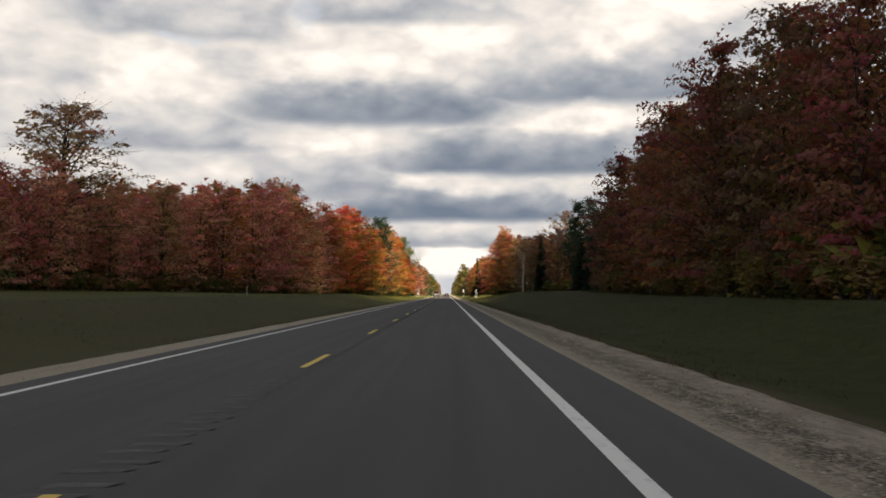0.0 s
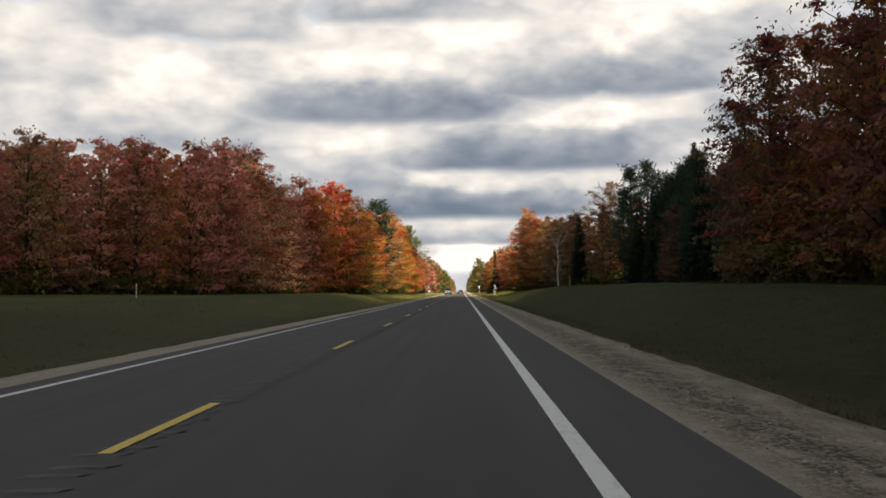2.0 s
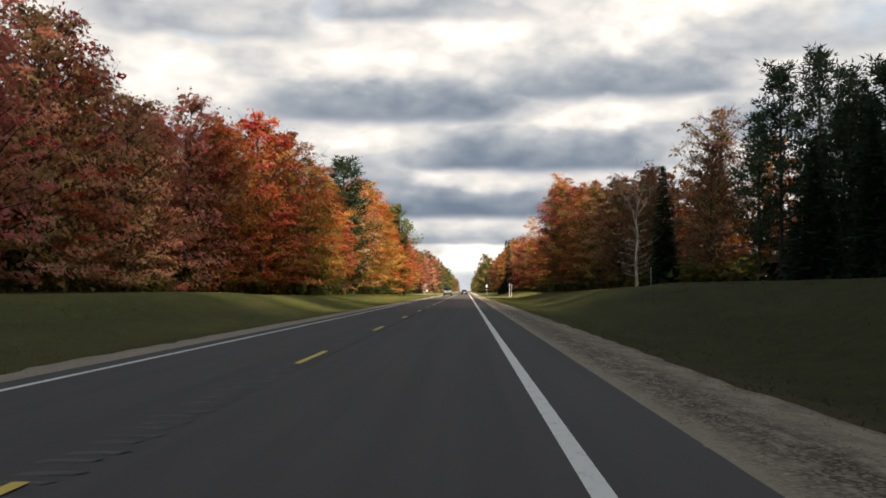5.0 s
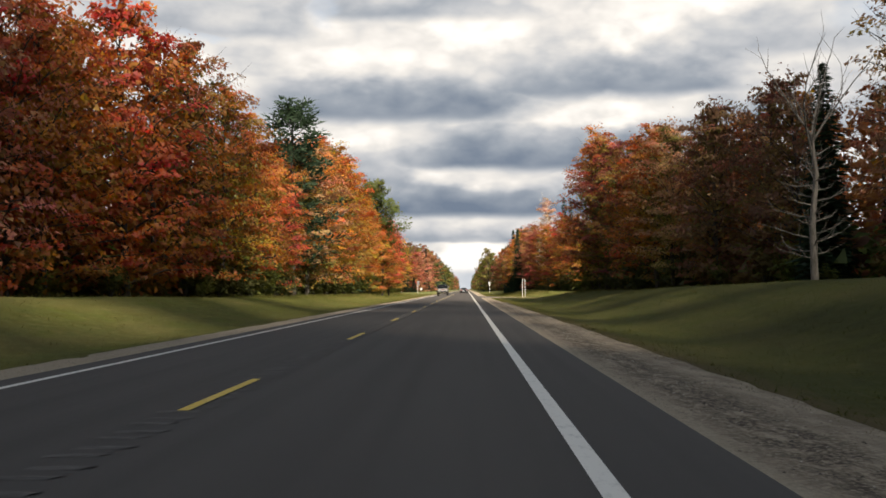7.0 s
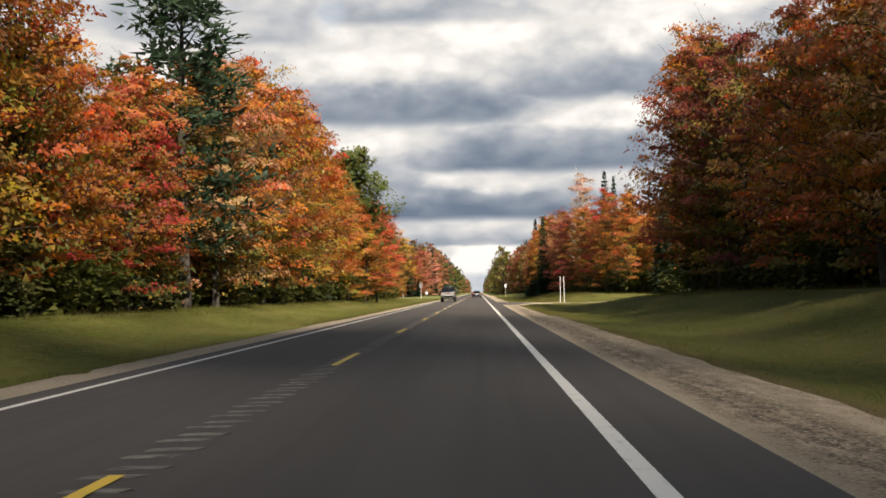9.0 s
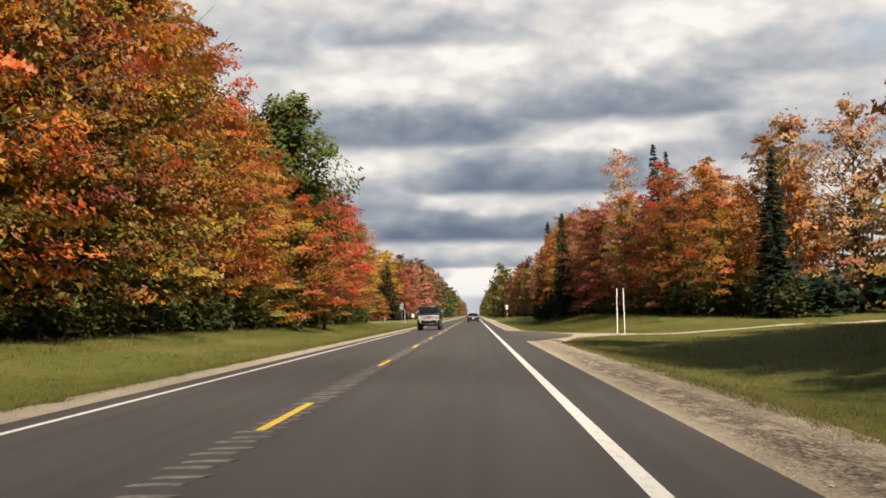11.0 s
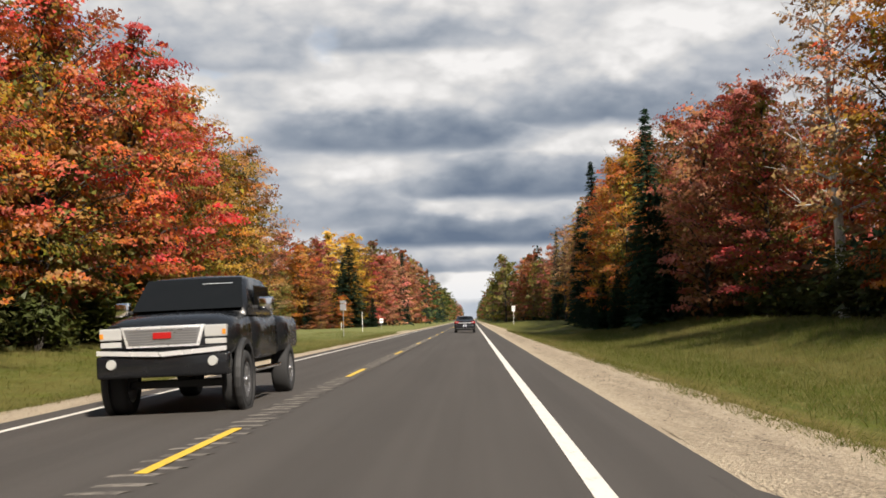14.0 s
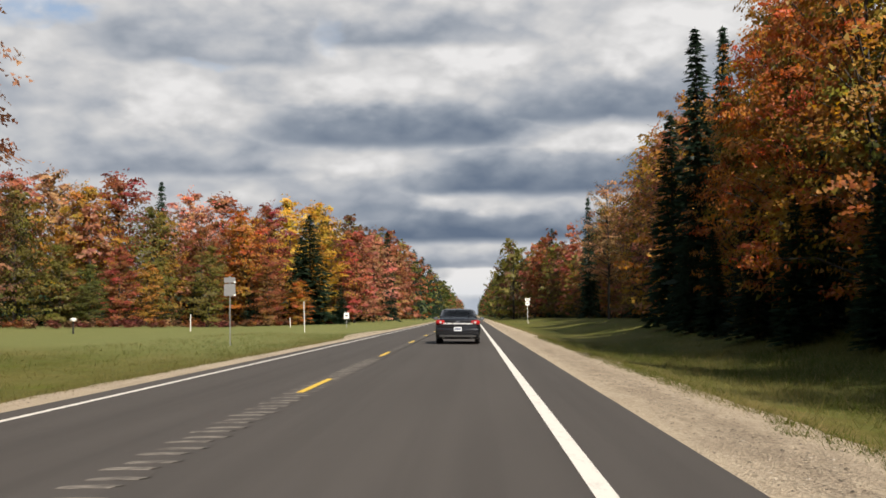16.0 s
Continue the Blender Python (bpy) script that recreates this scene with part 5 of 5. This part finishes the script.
CLEAR_LENS = plain("clear_lamp_lens", (0.50, 0.50, 0.49), 0.08, 0.3, 0.05)
AMBER_LENS = plain("amber_lamp_lens", (0.55, 0.20, 0.02), 0.15, 0.0, 0.05)
PLATE = plain("white_number_plate", (0.62, 0.65, 0.70), 0.5)
INK = plain("dark_blue_print", (0.02, 0.035, 0.10), 0.6)


def ring_bm(r_out, r_in, width, sides=28, bevel=0.02):
    """A wheel-shaped ring whose axle lies along x."""
    prof = [(r_in, -width / 2), (r_out - bevel, -width / 2), (r_out, -width / 2 + bevel * 1.5), (r_out, width / 2 - bevel * 1.5), (r_out - bevel, width / 2), (r_in, width / 2)]
    secs = []
    for k in range(sides + 1):
        t = 2 * math.pi * k / sides
        secs.append([(w, r * math.cos(t), r * math.sin(t)) for r, w in prof])
    bm = loft_bm(secs, True, False)
    bmesh.ops.remove_doubles(bm, verts=bm.verts, dist=1e-5)
    return bm


def wheel(parent, x, y, r, width, spokes):
    w = new("wheel")
    w.parent, w.location = parent, (x, y, r)
    part("tyre", ring_bm(r, r * 0.62, width, 28, 0.03), RUBBER, w, "black rubber tyre", True)
    side = 1 if x > 0 else -1
    rim = ring_bm(r * 0.64, r * 0.56, width * 0.9, 24, 0.01)
    for k in range(spokes):
        t = 2 * math.pi * k / spokes
        m4 = Matrix.Rotation(t, 4, "X") @ Matrix.LocRotScale((side * width * 0.38, 0, r * 0.31), None, (0.03, r * 0.13, r * 0.56))
        bmesh.ops.create_cube(rim, size=1.0, matrix=m4)
    bmesh.ops.create_cone(rim, cap_ends=True, segments=14, radius1=r * 0.14, radius2=r * 0.11, depth=0.05,
                          matrix=Matrix.Translation((side * width * 0.4, 0, 0)) @ Matrix.Rotation(math.pi / 2, 4, "Y"))
    bmesh.ops.create_cone(rim, cap_ends=True, segments=20, radius1=r * 0.57, radius2=r * 0.57, depth=0.02,
                          matrix=Matrix.Translation((side * width * 0.1, 0, 0)) @ Matrix.Rotation(math.pi / 2, 4, "Y"))
    part("rim", rim, ALLOY, w, "silver alloy rim", False)
    return w


def hull(stations, ratio=0.16):
    """Rounded body sections: (y, half width at sill, half width at belt, bottom z, top z, crown)."""
    secs = []
    for y, ws, wb, z0, z1, cr in stations:
        h = z1 - z0
        half = [(ws * 0.86, z0), (ws * 0.97, z0 + 0.05 * h), (ws, z0 + 0.22 * h), (wb * 1.01, z0 + 0.5 * h), (wb, z0 + 0.72 * h), (wb * 0.97, z0 + 0.88 * h),
                (wb * 0.90, z1 - 0.02), (wb * 0.72, z1 + cr * 0.55), (wb * 0.36, z1 + cr * 0.9), (0.0, z1 + cr)]
        pts = [(x, y, z) for x, z in half] + [(-x, y, z) for x, z in reversed(half[:-1])]
        secs.append(pts)
    return loft_bm(secs)


def sedan(at):
    car = new("sedan_car")
    car.matrix_world = at
    tagged(car, "dark grey sedan car driving on the asphalt lane", "car")
    body = part("body", hull([(0.0, 0.80, 0.80, 0.34, 0.80, 0.0), (0.05, 0.88, 0.88, 0.27, 0.99, 0.02), (0.16, 0.915, 0.90, 0.23, 1.03, 0.035), (0.75, 0.925, 0.91, 0.20, 1.05, 0.04),
                            (1.6, 0.925, 0.915, 0.19, 1.02, 0.03), (2.6, 0.925, 0.91, 0.19, 0.99, 0.03), (3.5, 0.925, 0.90, 0.19, 0.97, 0.05), (4.3, 0.91, 0.87, 0.20, 0.88, 0.05),
                            (4.85, 0.86, 0.78, 0.24, 0.72, 0.03), (5.05, 0.70, 0.62, 0.32, 0.60, 0.0)]), CAR_PAINT, car, "", True)
    # cabin: glass all round under a painted roof
    cab = [(0.62, 0.74, 1.02), (1.05, 0.70, 1.22), (1.45, 0.655, 1.395), (1.8, 0.64, 1.44), (2.6, 0.64, 1.445), (3.05, 0.655, 1.37), (3.75, 0.74, 1.02)]
    secs = []
    for y, wt, zt in cab:
        wbelt = 0.80 if y > 0.7 else 0.76
        secs.append([(wbelt, y, 0.98), (wt + (wbelt - wt) * 0.25, y, zt - 0.05 if zt > 1.1 else zt), (wt * 0.8, y, zt), (0, y, zt + 0.015), (-wt * 0.8, y, zt),
                     (-wt - (wbelt - wt) * 0.25, y, zt - 0.05 if zt > 1.1 else zt), (-wbelt, y, 0.98)])
    part("cabin", loft_bm(secs), CAR_PAINT, car, "", True)
    # rear window laid on the slope
    def on_back(s, u, lift):
        y, z = 0.66 + (1.43 - 0.66) * s, 1.045 + (1.385 - 1.045) * s
        half = 0.70 + (0.60 - 0.70) * s
        return (half * u, y - 0.04 * (1 - u * u) * 0.3 - lift, z + lift + 0.012 * (1 - u * u))
    win = bmesh.new()
    grid = [[win.verts.new(on_back(s, u, 0.022)) for u in (-1, -0.6, -0.2, 0.2, 0.6, 1)] for s in (0.0, 0.35, 0.7, 1.0)]
    for a, b in zip(grid, grid[1:]):
        for i in range(5):
            win.faces.new((a[i], a[i + 1], b[i + 1], b[i]))
    bmesh.ops.solidify(win, geom=win.faces[:], thickness=0.008)
    part("rear_window", win, GLASS_DARK, car, "tinted rear window", True)
    for sx in (-1, 1):
        side = bmesh.new()
        q = [side.verts.new((sx * (xx + 0.012), yy, zz)) for xx, yy, zz in ((0.792, 0.95, 1.04), (0.712, 1.45, 1.34), (0.690, 2.7, 1.36), (0.775, 3.4, 1.06))]
        side.faces.new(q)
        bmesh.ops.solidify(side, geom=side.faces[:], thickness=0.006)
        part("side_window", side, GLASS_DARK, car, "tinted side glass")
    part("trunk_lid", box_bm(-0.62, 0.62, -0.012, 0.03, 0.80, 0.985, 0.012), CAR_PAINT, body, "", True)
    part("chrome_strip", box_bm(-0.60, 0.60, -0.035, 0.0, 0.812, 0.866, 0.010), BRIGHT, body, "chrome strip across the boot")
    for sx in (-1, 1):
        lens = loft_bm([[(sx * x, y, z) for x, z in ((0.50, 0.84), (0.88, 0.80), (0.90, 0.93), (0.84, 0.985), (0.56, 0.975))] for y in (-0.02, 0.10)])
        lamp = part("tail_light", lens, RED_LENS, car, "red tail light", True)
        bm = bmesh.new()
        bmesh.ops.create_cone(bm, cap_ends=True, segments=16, radius1=0.05, radius2=0.05, depth=0.012,
                              matrix=Matrix.Translation((sx * 0.70, -0.026, 0.895)) @ Matrix.Rotation(math.pi / 2, 4, "X"))
        part("lamp_ring", bm, CLEAR_LENS, lamp, "clear reversing lamp")
        m_ = part("door_mirror", box_bm(sx * 1.0 - 0.10, sx * 1.0 + 0.10, 3.0, 3.12, 0.98, 1.10, 0.03), CAR_PAINT, car, "", True)
        part("mirror_glass", box_bm(sx * 1.0 - 0.08, sx * 1.0 + 0.08, 2.993, 2.999, 0.995, 1.085, 0.002), CHROME, m_, "mirror glass")
        wheel(car, sx * 0.80, 0.98, 0.325, 0.21, 5)
        wheel(car, sx * 0.80, 3.90, 0.325, 0.21, 5)
        part("exhaust_pipe", ring_bm(0.04, 0.03, 0.12, 12, 0.004), CHROME, car).matrix_basis = pose(sx * 0.58, -0.02, 0.25, 0, 0, 90)
    part("bumper", box_bm(-0.86, 0.86, -0.05, 0.12, 0.36, 0.66, 0.05), CAR_PAINT, car, "", True)
    part("bumper_step", box_bm(-0.74, 0.74, -0.06, -0.03, 0.30, 0.38, 0.012), BLACK_TRIM, car, "black lower bumper insert")
    pl = part("number_plate", box_bm(-0.16, 0.16, -0.062, -0.052, 0.545, 0.70, 0.004), PLATE, car, "white number plate")
    part("plate_marking", box_bm(-0.12, 0.12, -0.066, -0.063, 0.60, 0.65), INK, pl, "dark blue bar")
    part("badge", box_bm(-0.07, 0.07, -0.03, -0.014, 0.895, 0.945, 0.008), CHROME, body, "plain bright badge")
    return car


def pickup(at):
    car = new("pickup_truck")
    car.matrix_world = at
    tagged(car, "lifted black pickup truck with a chrome grille", "truck")
    part("hood", hull([(0.0, 0.86, 0.86, 0.86, 1.18, 0.0), (0.08, 0.93, 0.93, 0.84, 1.30, 0.03), (0.6, 0.96, 0.95, 0.82, 1.40, 0.05), (1.45, 0.97, 0.96, 0.82, 1.45, 0.05)]), BLACK_PAINT, car, "", True)
    part("cab", hull([(1.45, 0.97, 0.96, 0.72, 1.42, 0.03), (2.0, 0.98, 0.97, 0.70, 1.44, 0.02), (3.6, 0.98, 0.97, 0.70, 1.44, 0.02)]), BLACK_PAINT, car, "", True)
    part("bed", hull([(3.62, 0.99, 0.98, 0.74, 1.40, 0.0), (4.6, 1.0, 0.99, 0.76, 1.41, 0.0), (5.7, 0.98, 0.97, 0.78, 1.40, 0.0)]), BLACK_PAINT, car, "", True)
    top = []
    for y, wt, zt in ((1.40, 0.90, 1.45), (1.62, 0.86, 1.72), (1.98, 0.78, 2.02), (2.4, 0.77, 2.06), (3.3, 0.77, 2.05), (3.58, 0.80, 1.95)):
        top.append([(0.93, y, 1.40), (wt, y, zt - 0.05), (wt * 0.85, y, zt), (0, y, zt + 0.02), (-wt * 0.85, y, zt), (-wt, y, zt - 0.05), (-0.93, y, 1.40)])
    part("roof", loft_bm(top), BLACK_PAINT, car, "", True)
    ws = bmesh.new()
    for s0, s1 in ((0.0, 0.5), (0.5, 1.0)):
        q = []
        for s, u in ((s0, -1), (s0, 1), (s1, 1), (s1, -1)):
            q.append(ws.verts.new(((0.86 - 0.11 * s) * u, 1.40 + 0.53 * s - 0.03, 1.50 + 0.49 * s + 0.025)))
        ws.faces.new(q)
    bmesh.ops.remove_doubles(ws, verts=ws.verts, dist=1e-4)
    bmesh.ops.solidify(ws, geom=ws.faces[:], thickness=0.008)
    screen = part("windscreen", ws, GLASS_DARK, car, "dark windscreen")
    part("sun_strip", box_bm(0.15, 0.62, 1.80, 1.81, 1.88, 1.93), PLATE, screen, "pale sticker")
    def slab(x_top, x_low, y0, y1, z0, z1, bev=0.01):
        bm = loft_bm([[(-x_low, y, z0), (x_low, y, z0), (x_top, y, z1), (-x_top, y, z1)] for y in (y0, y1)])
        bmesh.ops.bevel(bm, geom=bm.edges[:], offset=bev, segments=2, affect="EDGES", profile=0.6)
        return bm
    grille = part("grille", slab(0.60, 0.52, -0.035, 0.05, 0.98, 1.28), BRIGHT, car, "chrome grille surround", True)
    part("grille_mesh", slab(0.55, 0.48, -0.045, -0.036, 1.015, 1.245, 0.004), MESH, grille, "grey mesh insert")
    for k in range(6):
        part("grille_bar", box_bm(-0.49, 0.49, -0.052, -0.046, 1.035 + 0.036 * k, 1.045 + 0.036 * k), ALLOY, grille)
    part("badge", box_bm(-0.13, 0.13, -0.065, -0.053, 1.10, 1.19, 0.005), RED_LENS, grille, "plain red badge")
    for sx in (-1, 1):
        lamp = part("headlight", box_bm(min(sx * 0.59, sx * 0.91), max(sx * 0.59, sx * 0.91), -0.02, 0.12, 1.10, 1.27, 0.02), CLEAR_LENS, car, "clear headlight")
        part("turn_lamp", box_bm(min(sx * 0.85, sx * 0.90), max(sx * 0.85, sx * 0.90), -0.028, -0.021, 1.13, 1.20, 0.002), AMBER_LENS, lamp, "amber turn lamp")
        part("marker_lamp", box_bm(min(sx * 0.60, sx * 0.90), max(sx * 0.60, sx * 0.90), -0.01, 0.05, 1.00, 1.075, 0.01), CLEAR_LENS, car, "lower lamp")
        bm = bmesh.new()
        bmesh.ops.create_cone(bm, cap_ends=True, segments=18, radius1=0.075, radius2=0.065, depth=0.03,
                              matrix=Matrix.Translation((sx * 0.72, -0.115, 0.76)) @ Matrix.Rotation(math.pi / 2, 4, "X"))
        part("fog_lamp", bm, CLEAR_LENS, car, "round fog lamp")
        m_ = part("door_mirror", box_bm(sx * 1.14 - 0.12, sx * 1.14 + 0.12, 1.75, 1.86, 1.46, 1.68, 0.03), CHROME, car, "chrome door mirror", True)
        part("mirror_arm", box_bm(min(sx * 0.92, sx * 1.06), max(sx * 0.92, sx * 1.06), 1.78, 1.83, 1.50, 1.55, 0.01), BLACK_TRIM, m_)
        wheel(car, sx * 0.86, 0.85, 0.44, 0.30, 8)
        wheel(car, sx * 0.86, 4.75, 0.44, 0.30, 8)
        part("side_window", box_bm(min(sx * 0.895, sx * 0.905), max(sx * 0.895, sx * 0.905), 2.05, 3.3, 1.50, 1.88, 0.004), GLASS_DARK, car, "dark side glass")
        part("side_step", box_bm(min(sx * 0.90, sx * 1.02), max(sx * 0.90, sx * 1.02), 1.5, 3.7, 0.52, 0.58, 0.02), CHROME, car, "side step bar")
        part("fender_flare", ring_bm(0.56, 0.47, 0.10, 24, 0.02), BLACK_TRIM, car, "black wheel-arch flare").matrix_basis = pose(sx * 0.97, 0.85, 0.50)
    part("front_bumper", box_bm(-0.94, 0.94, -0.10, 0.18, 0.56, 0.88, 0.04), BLACK_PAINT, car, "", True)
    part("bumper_trim", loft_bm([[(x, y - 0.02 * (1 - abs(x)), z0 + 0.05 * abs(x)), (x, y + 0.05, z0 + 0.05 * abs(x)), (x, y + 0.05, z0 + 0.065 + 0.05 * abs(x)), (x, y - 0.02 * (1 - abs(x)), z0 + 0.065 + 0.05 * abs(x))] for x, y, z0 in ((-0.92, -0.12, 0.855), (-0.5, -0.125, 0.85), (0.0, -0.13, 0.85), (0.5, -0.125, 0.85), (0.92, -0.12, 0.855))]), BRIGHT, car, "chrome bumper bar")
    part("axle", box_bm(-0.75, 0.75, 0.78, 0.92, 0.36, 0.48, 0.03), BLACK_TRIM, car)
    part("rear_axle", box_bm(-0.75, 0.75, 4.68, 4.82, 0.36, 0.48, 0.03), BLACK_TRIM, car)
    part("chassis", box_bm(-0.6, 0.6, 0.3, 5.5, 0.60, 0.82, 0.02), BLACK_TRIM, car)
    return car


sedan(pose(2.15, 455.6, -0.043, 0, 1.15, 0) @ Matrix.Scale(1.05, 4))
pickup(pose(-1.55, 372.0, -0.035, 0, -1.15, 0) @ Matrix.Identity(4))

# ---- signs and posts ----
GALV = plain("galvanised_steel", (0.36, 0.37, 0.37), 0.45, 0.7)
SIGN_BACK = plain("sign_back_aluminium", (0.30, 0.30, 0.31), 0.5, 0.6)
SIGN_WHITE = plain("white_sign_face", (0.78, 0.78, 0.76), 0.5)
SIGN_BLACK = plain("black_sign_print", (0.015, 0.015, 0.015), 0.6)
POST_WHITE = plain("white_post_paint", (0.74, 0.73, 0.70), 0.6)
WOOD_GREY = plain("weathered_post_wood", (0.30, 0.26, 0.20), 0.9)


def channel_post(parent, height, mat, w=0.06, name="post"):
    """A folded steel post: a web with two flanges."""
    t = 0.012
    bm = bmesh.new()
    pts = [(-w / 2, w * 0.4), (-w / 2 + t, w * 0.4), (-w / 4, 0), (w / 4, 0), (w / 2 - t, w * 0.4), (w / 2, w * 0.4), (w / 4 + t, -t), (-w / 4 - t, -t)]
    rings = [[bm.verts.new((x, y, z)) for x, y in pts] for z in (-0.5, height)]
    for i in range(8):
        bm.faces.new((rings[0][i], rings[0][(i + 1) % 8], rings[1][(i + 1) % 8], rings[1][i]))
    bm.faces.new(rings[1])
    return part(name, bm, mat, parent)


def panel_bm(w, h, r=0.04, t=0.006):
    bm = bmesh.new()
    pts = []
    for cx, cz, a0 in ((w / 2 - r, h / 2 - r, 0), (-w / 2 + r, h / 2 - r, 90), (-w / 2 + r, -h / 2 + r, 180), (w / 2 - r, -h / 2 + r, 270)):
        for k in range(4):
            a = radians(a0 + 30 * k)
            pts.append((cx + r * math.cos(a), cz + r * math.sin(a)))
    f, b = [bm.verts.new((x, 0, z)) for x, z in pts], [bm.verts.new((x, t, z)) for x, z in pts]
    bm.faces.new(f)
    bm.faces.new(b[::-1])
    for i in range(len(pts)):
        j = (i + 1) % len(pts)
        bm.faces.new((f[i], f[j], b[j], b[i]))
    return bm


def sign(name, x, y, label, height, panels, yaw=0, face=SIGN_WHITE, pole=None):
    """panels: (centre height, width, height, facing the camera's way in)."""
    s = new(name)
    s.matrix_world = pose(x, y, ground_z(x, y), 0, 0, yaw)
    tagged(s, label, "road sign")
    channel_post(s, height, pole or GALV)
    for z, w, h, front in panels:
        p = part("panel", panel_bm(w, h), face if front else SIGN_BACK, s)
        p.location = (0, -0.03 if front else -0.05, z)
        if front:
            mark = part("marking", panel_bm(w * 0.5, h * 0.22, 0.02, 0.003), SIGN_BLACK, p, "plain dark bars")
            mark.location = (0, -0.006, 0)
        else:
            rim = part("bolt", panel_bm(0.05, 0.05, 0.012, 0.01), GALV, p)
            rim.location = (0, -0.012, h * 0.3)
            part("edge_tape", panel_bm(0.12, 0.07, 0.01, 0.004), SIGN_WHITE, p, "white tag").location = (w * 0.45, -0.012, -h * 0.42)
    return s


sign("road_sign", -10.3, 467.7, "grey back of a road sign on a steel post", 3.75, [(3.55, 0.62, 0.28, False), (3.02, 0.62, 0.66, False)])
sign("road_sign", -12.5, 541.0, "small white sign on a short steel post", 1.75, [(1.45, 0.62, 0.75, True)])
sign("route_sign", 11.4, 580.0, "white route marker signs stacked on a steel post", 3.9, [(3.75, 0.75, 0.35, True), (3.15, 0.62, 0.62, True)], pole=POST_WHITE)


def marker_post(x, y, h, w, mat, label):
    p = new("marker_post")
    p.matrix_world = pose(x, y, ground_z(x, y), 0, plant_rng.uniform(-1.2, 1.2), plant_rng.uniform(-10, 10))
    tagged(p, label, "post")
    channel_post(p, h, mat, w, "shaft")
    part("cap", box_bm(-w / 2 - 0.005, w / 2 + 0.005, -0.02, w * 0.45, h - 0.01, h + 0.02, 0.004), mat, p)
    return p


marker_post(12.0, 351.0, 3.0, 0.055, POST_WHITE, "tall white steel post at the side track")
marker_post(12.42, 350.4, 3.0, 0.055, POST_WHITE, "tall white steel post at the side track")
marker_post(-12.2, 506.0, 2.75, 0.06, POST_WHITE, "tall white post in the mown grass")
marker_post(-24.0, 512.0, 1.6, 0.08, POST_WHITE, "short white post before the shrubs")
marker_post(-24.5, 128.0, 1.2, 0.08, POST_WHITE, "short pale post at the wood's edge")
marker_post(22.0, 232.0, 2.2, 0.12, WOOD_GREY, "weathered wooden post before the trees")


def mailbox(x, y):
    b = new("mailbox")
    b.matrix_world = pose(x, y, ground_z(x, y), 0, 0, 62)
    tagged(b, "small pale metal mailbox on a dark post", "mailbox")
    part("post", box_bm(-0.05, 0.05, -0.05, 0.05, -0.4, 1.05, 0.008), BLACK_TRIM, b)
    secs = [[(0.16 * math.cos(radians(a)), yy, 1.18 + 0.16 * math.sin(radians(a))) for a in range(0, 181, 20)] + [(-0.16, yy, 1.06), (0.16, yy, 1.06)] for yy in (-0.25, 0.25)]
    body = part("box", loft_bm(secs), POST_WHITE, b, "", True)
    part("flag", box_bm(0.165, 0.175, -0.1, 0.02, 1.15, 1.3), RED_LENS, body, "red flag")
    return b


mailbox(-30.8, 500.0)
marker_post(-19.2, 540.0, 1.2, 0.08, POST_WHITE, "short white post before the wood")

# ---- a cumulus cloud behind the viewer, before the sun ----
# how much of the sun the cloud covers, by metres along the road; its far border is ragged and thin
COVER = [(150, 1.0), (185, 0.985), (215, 0.97), (242, 0.93), (264, 0.79), (285, 0.36), (308, 0.0)]
CLOUD_H = 420.0


def cumulus(seed):
    r = random.Random(seed)
    bm = bmesh.new()
    off = sun_dir * (CLOUD_H / sun_dir.z)

    def puff(gx, s, wide, high, fine):
        gy = s + lerp_table(gx, [(-15, -9), (-9, 0), (8, 2), (20, 16)])
        bmesh.ops.create_icosphere(bm, subdivisions=fine, radius=1.0, matrix=Matrix.LocRotScale(
            (off.x + gx, off.y + gy, CLOUD_H + r.uniform(0, high)), None, (wide, wide, high)))
    for i in range(14):
        for j in range(12):
            puff(-280 + 44 * i + r.uniform(-8, 8), -370 + 43 * j + r.uniform(-8, 8), r.uniform(36, 46), r.uniform(25, 50), 2)
    for i in range(30):
        for j in range(20):
            gx, s = -130 + 9.0 * (i + 0.5 * (j % 2)) + r.uniform(-1.5, 1.5), 140 + 9.0 * j + r.uniform(-1.5, 1.5)
            wide = math.sqrt(lerp_table(s, COVER) * 81 / (1.9 if s < 200 else 2.4))
            if wide > 0.8:
                puff(gx, s, wide * r.uniform(0.9, 1.1), 2.5, 1)
    for v in bm.verts:
        v.co += v.normal * 1.5 * noise.noise(v.co * 0.05)
    me = bpy.data.meshes.new("cumulus_cloud")
    bm.to_mesh(me)
    bm.free()
    m_, n, out = material("cloud_white")
    d, t, mx = n.add("ShaderNodeBsdfDiffuse"), n.add("ShaderNodeBsdfTranslucent"), n.add("ShaderNodeMixShader")
    tone = n.mix(n.noise(place(n), 0.02, 5.0), (0.82, 0.84, 0.87), (0.95, 0.95, 0.95))
    n.put(d.inputs[0], tone)
    n.put(t.inputs[0], tone)
    n.put(mx.inputs[1], d.outputs[0])
    n.put(mx.inputs[2], t.outputs[0])
    mx.inputs[0].default_value = 0.5
    n.put(out.inputs[0], mx.outputs[0])
    me.materials.append(m_)
    me.polygons.foreach_set("use_smooth", [True] * len(me.polygons))
    return tagged(new("cumulus_cloud", me), "flat-based white and grey cumulus cloud", "cloud", kind="structure")


cumulus(12)
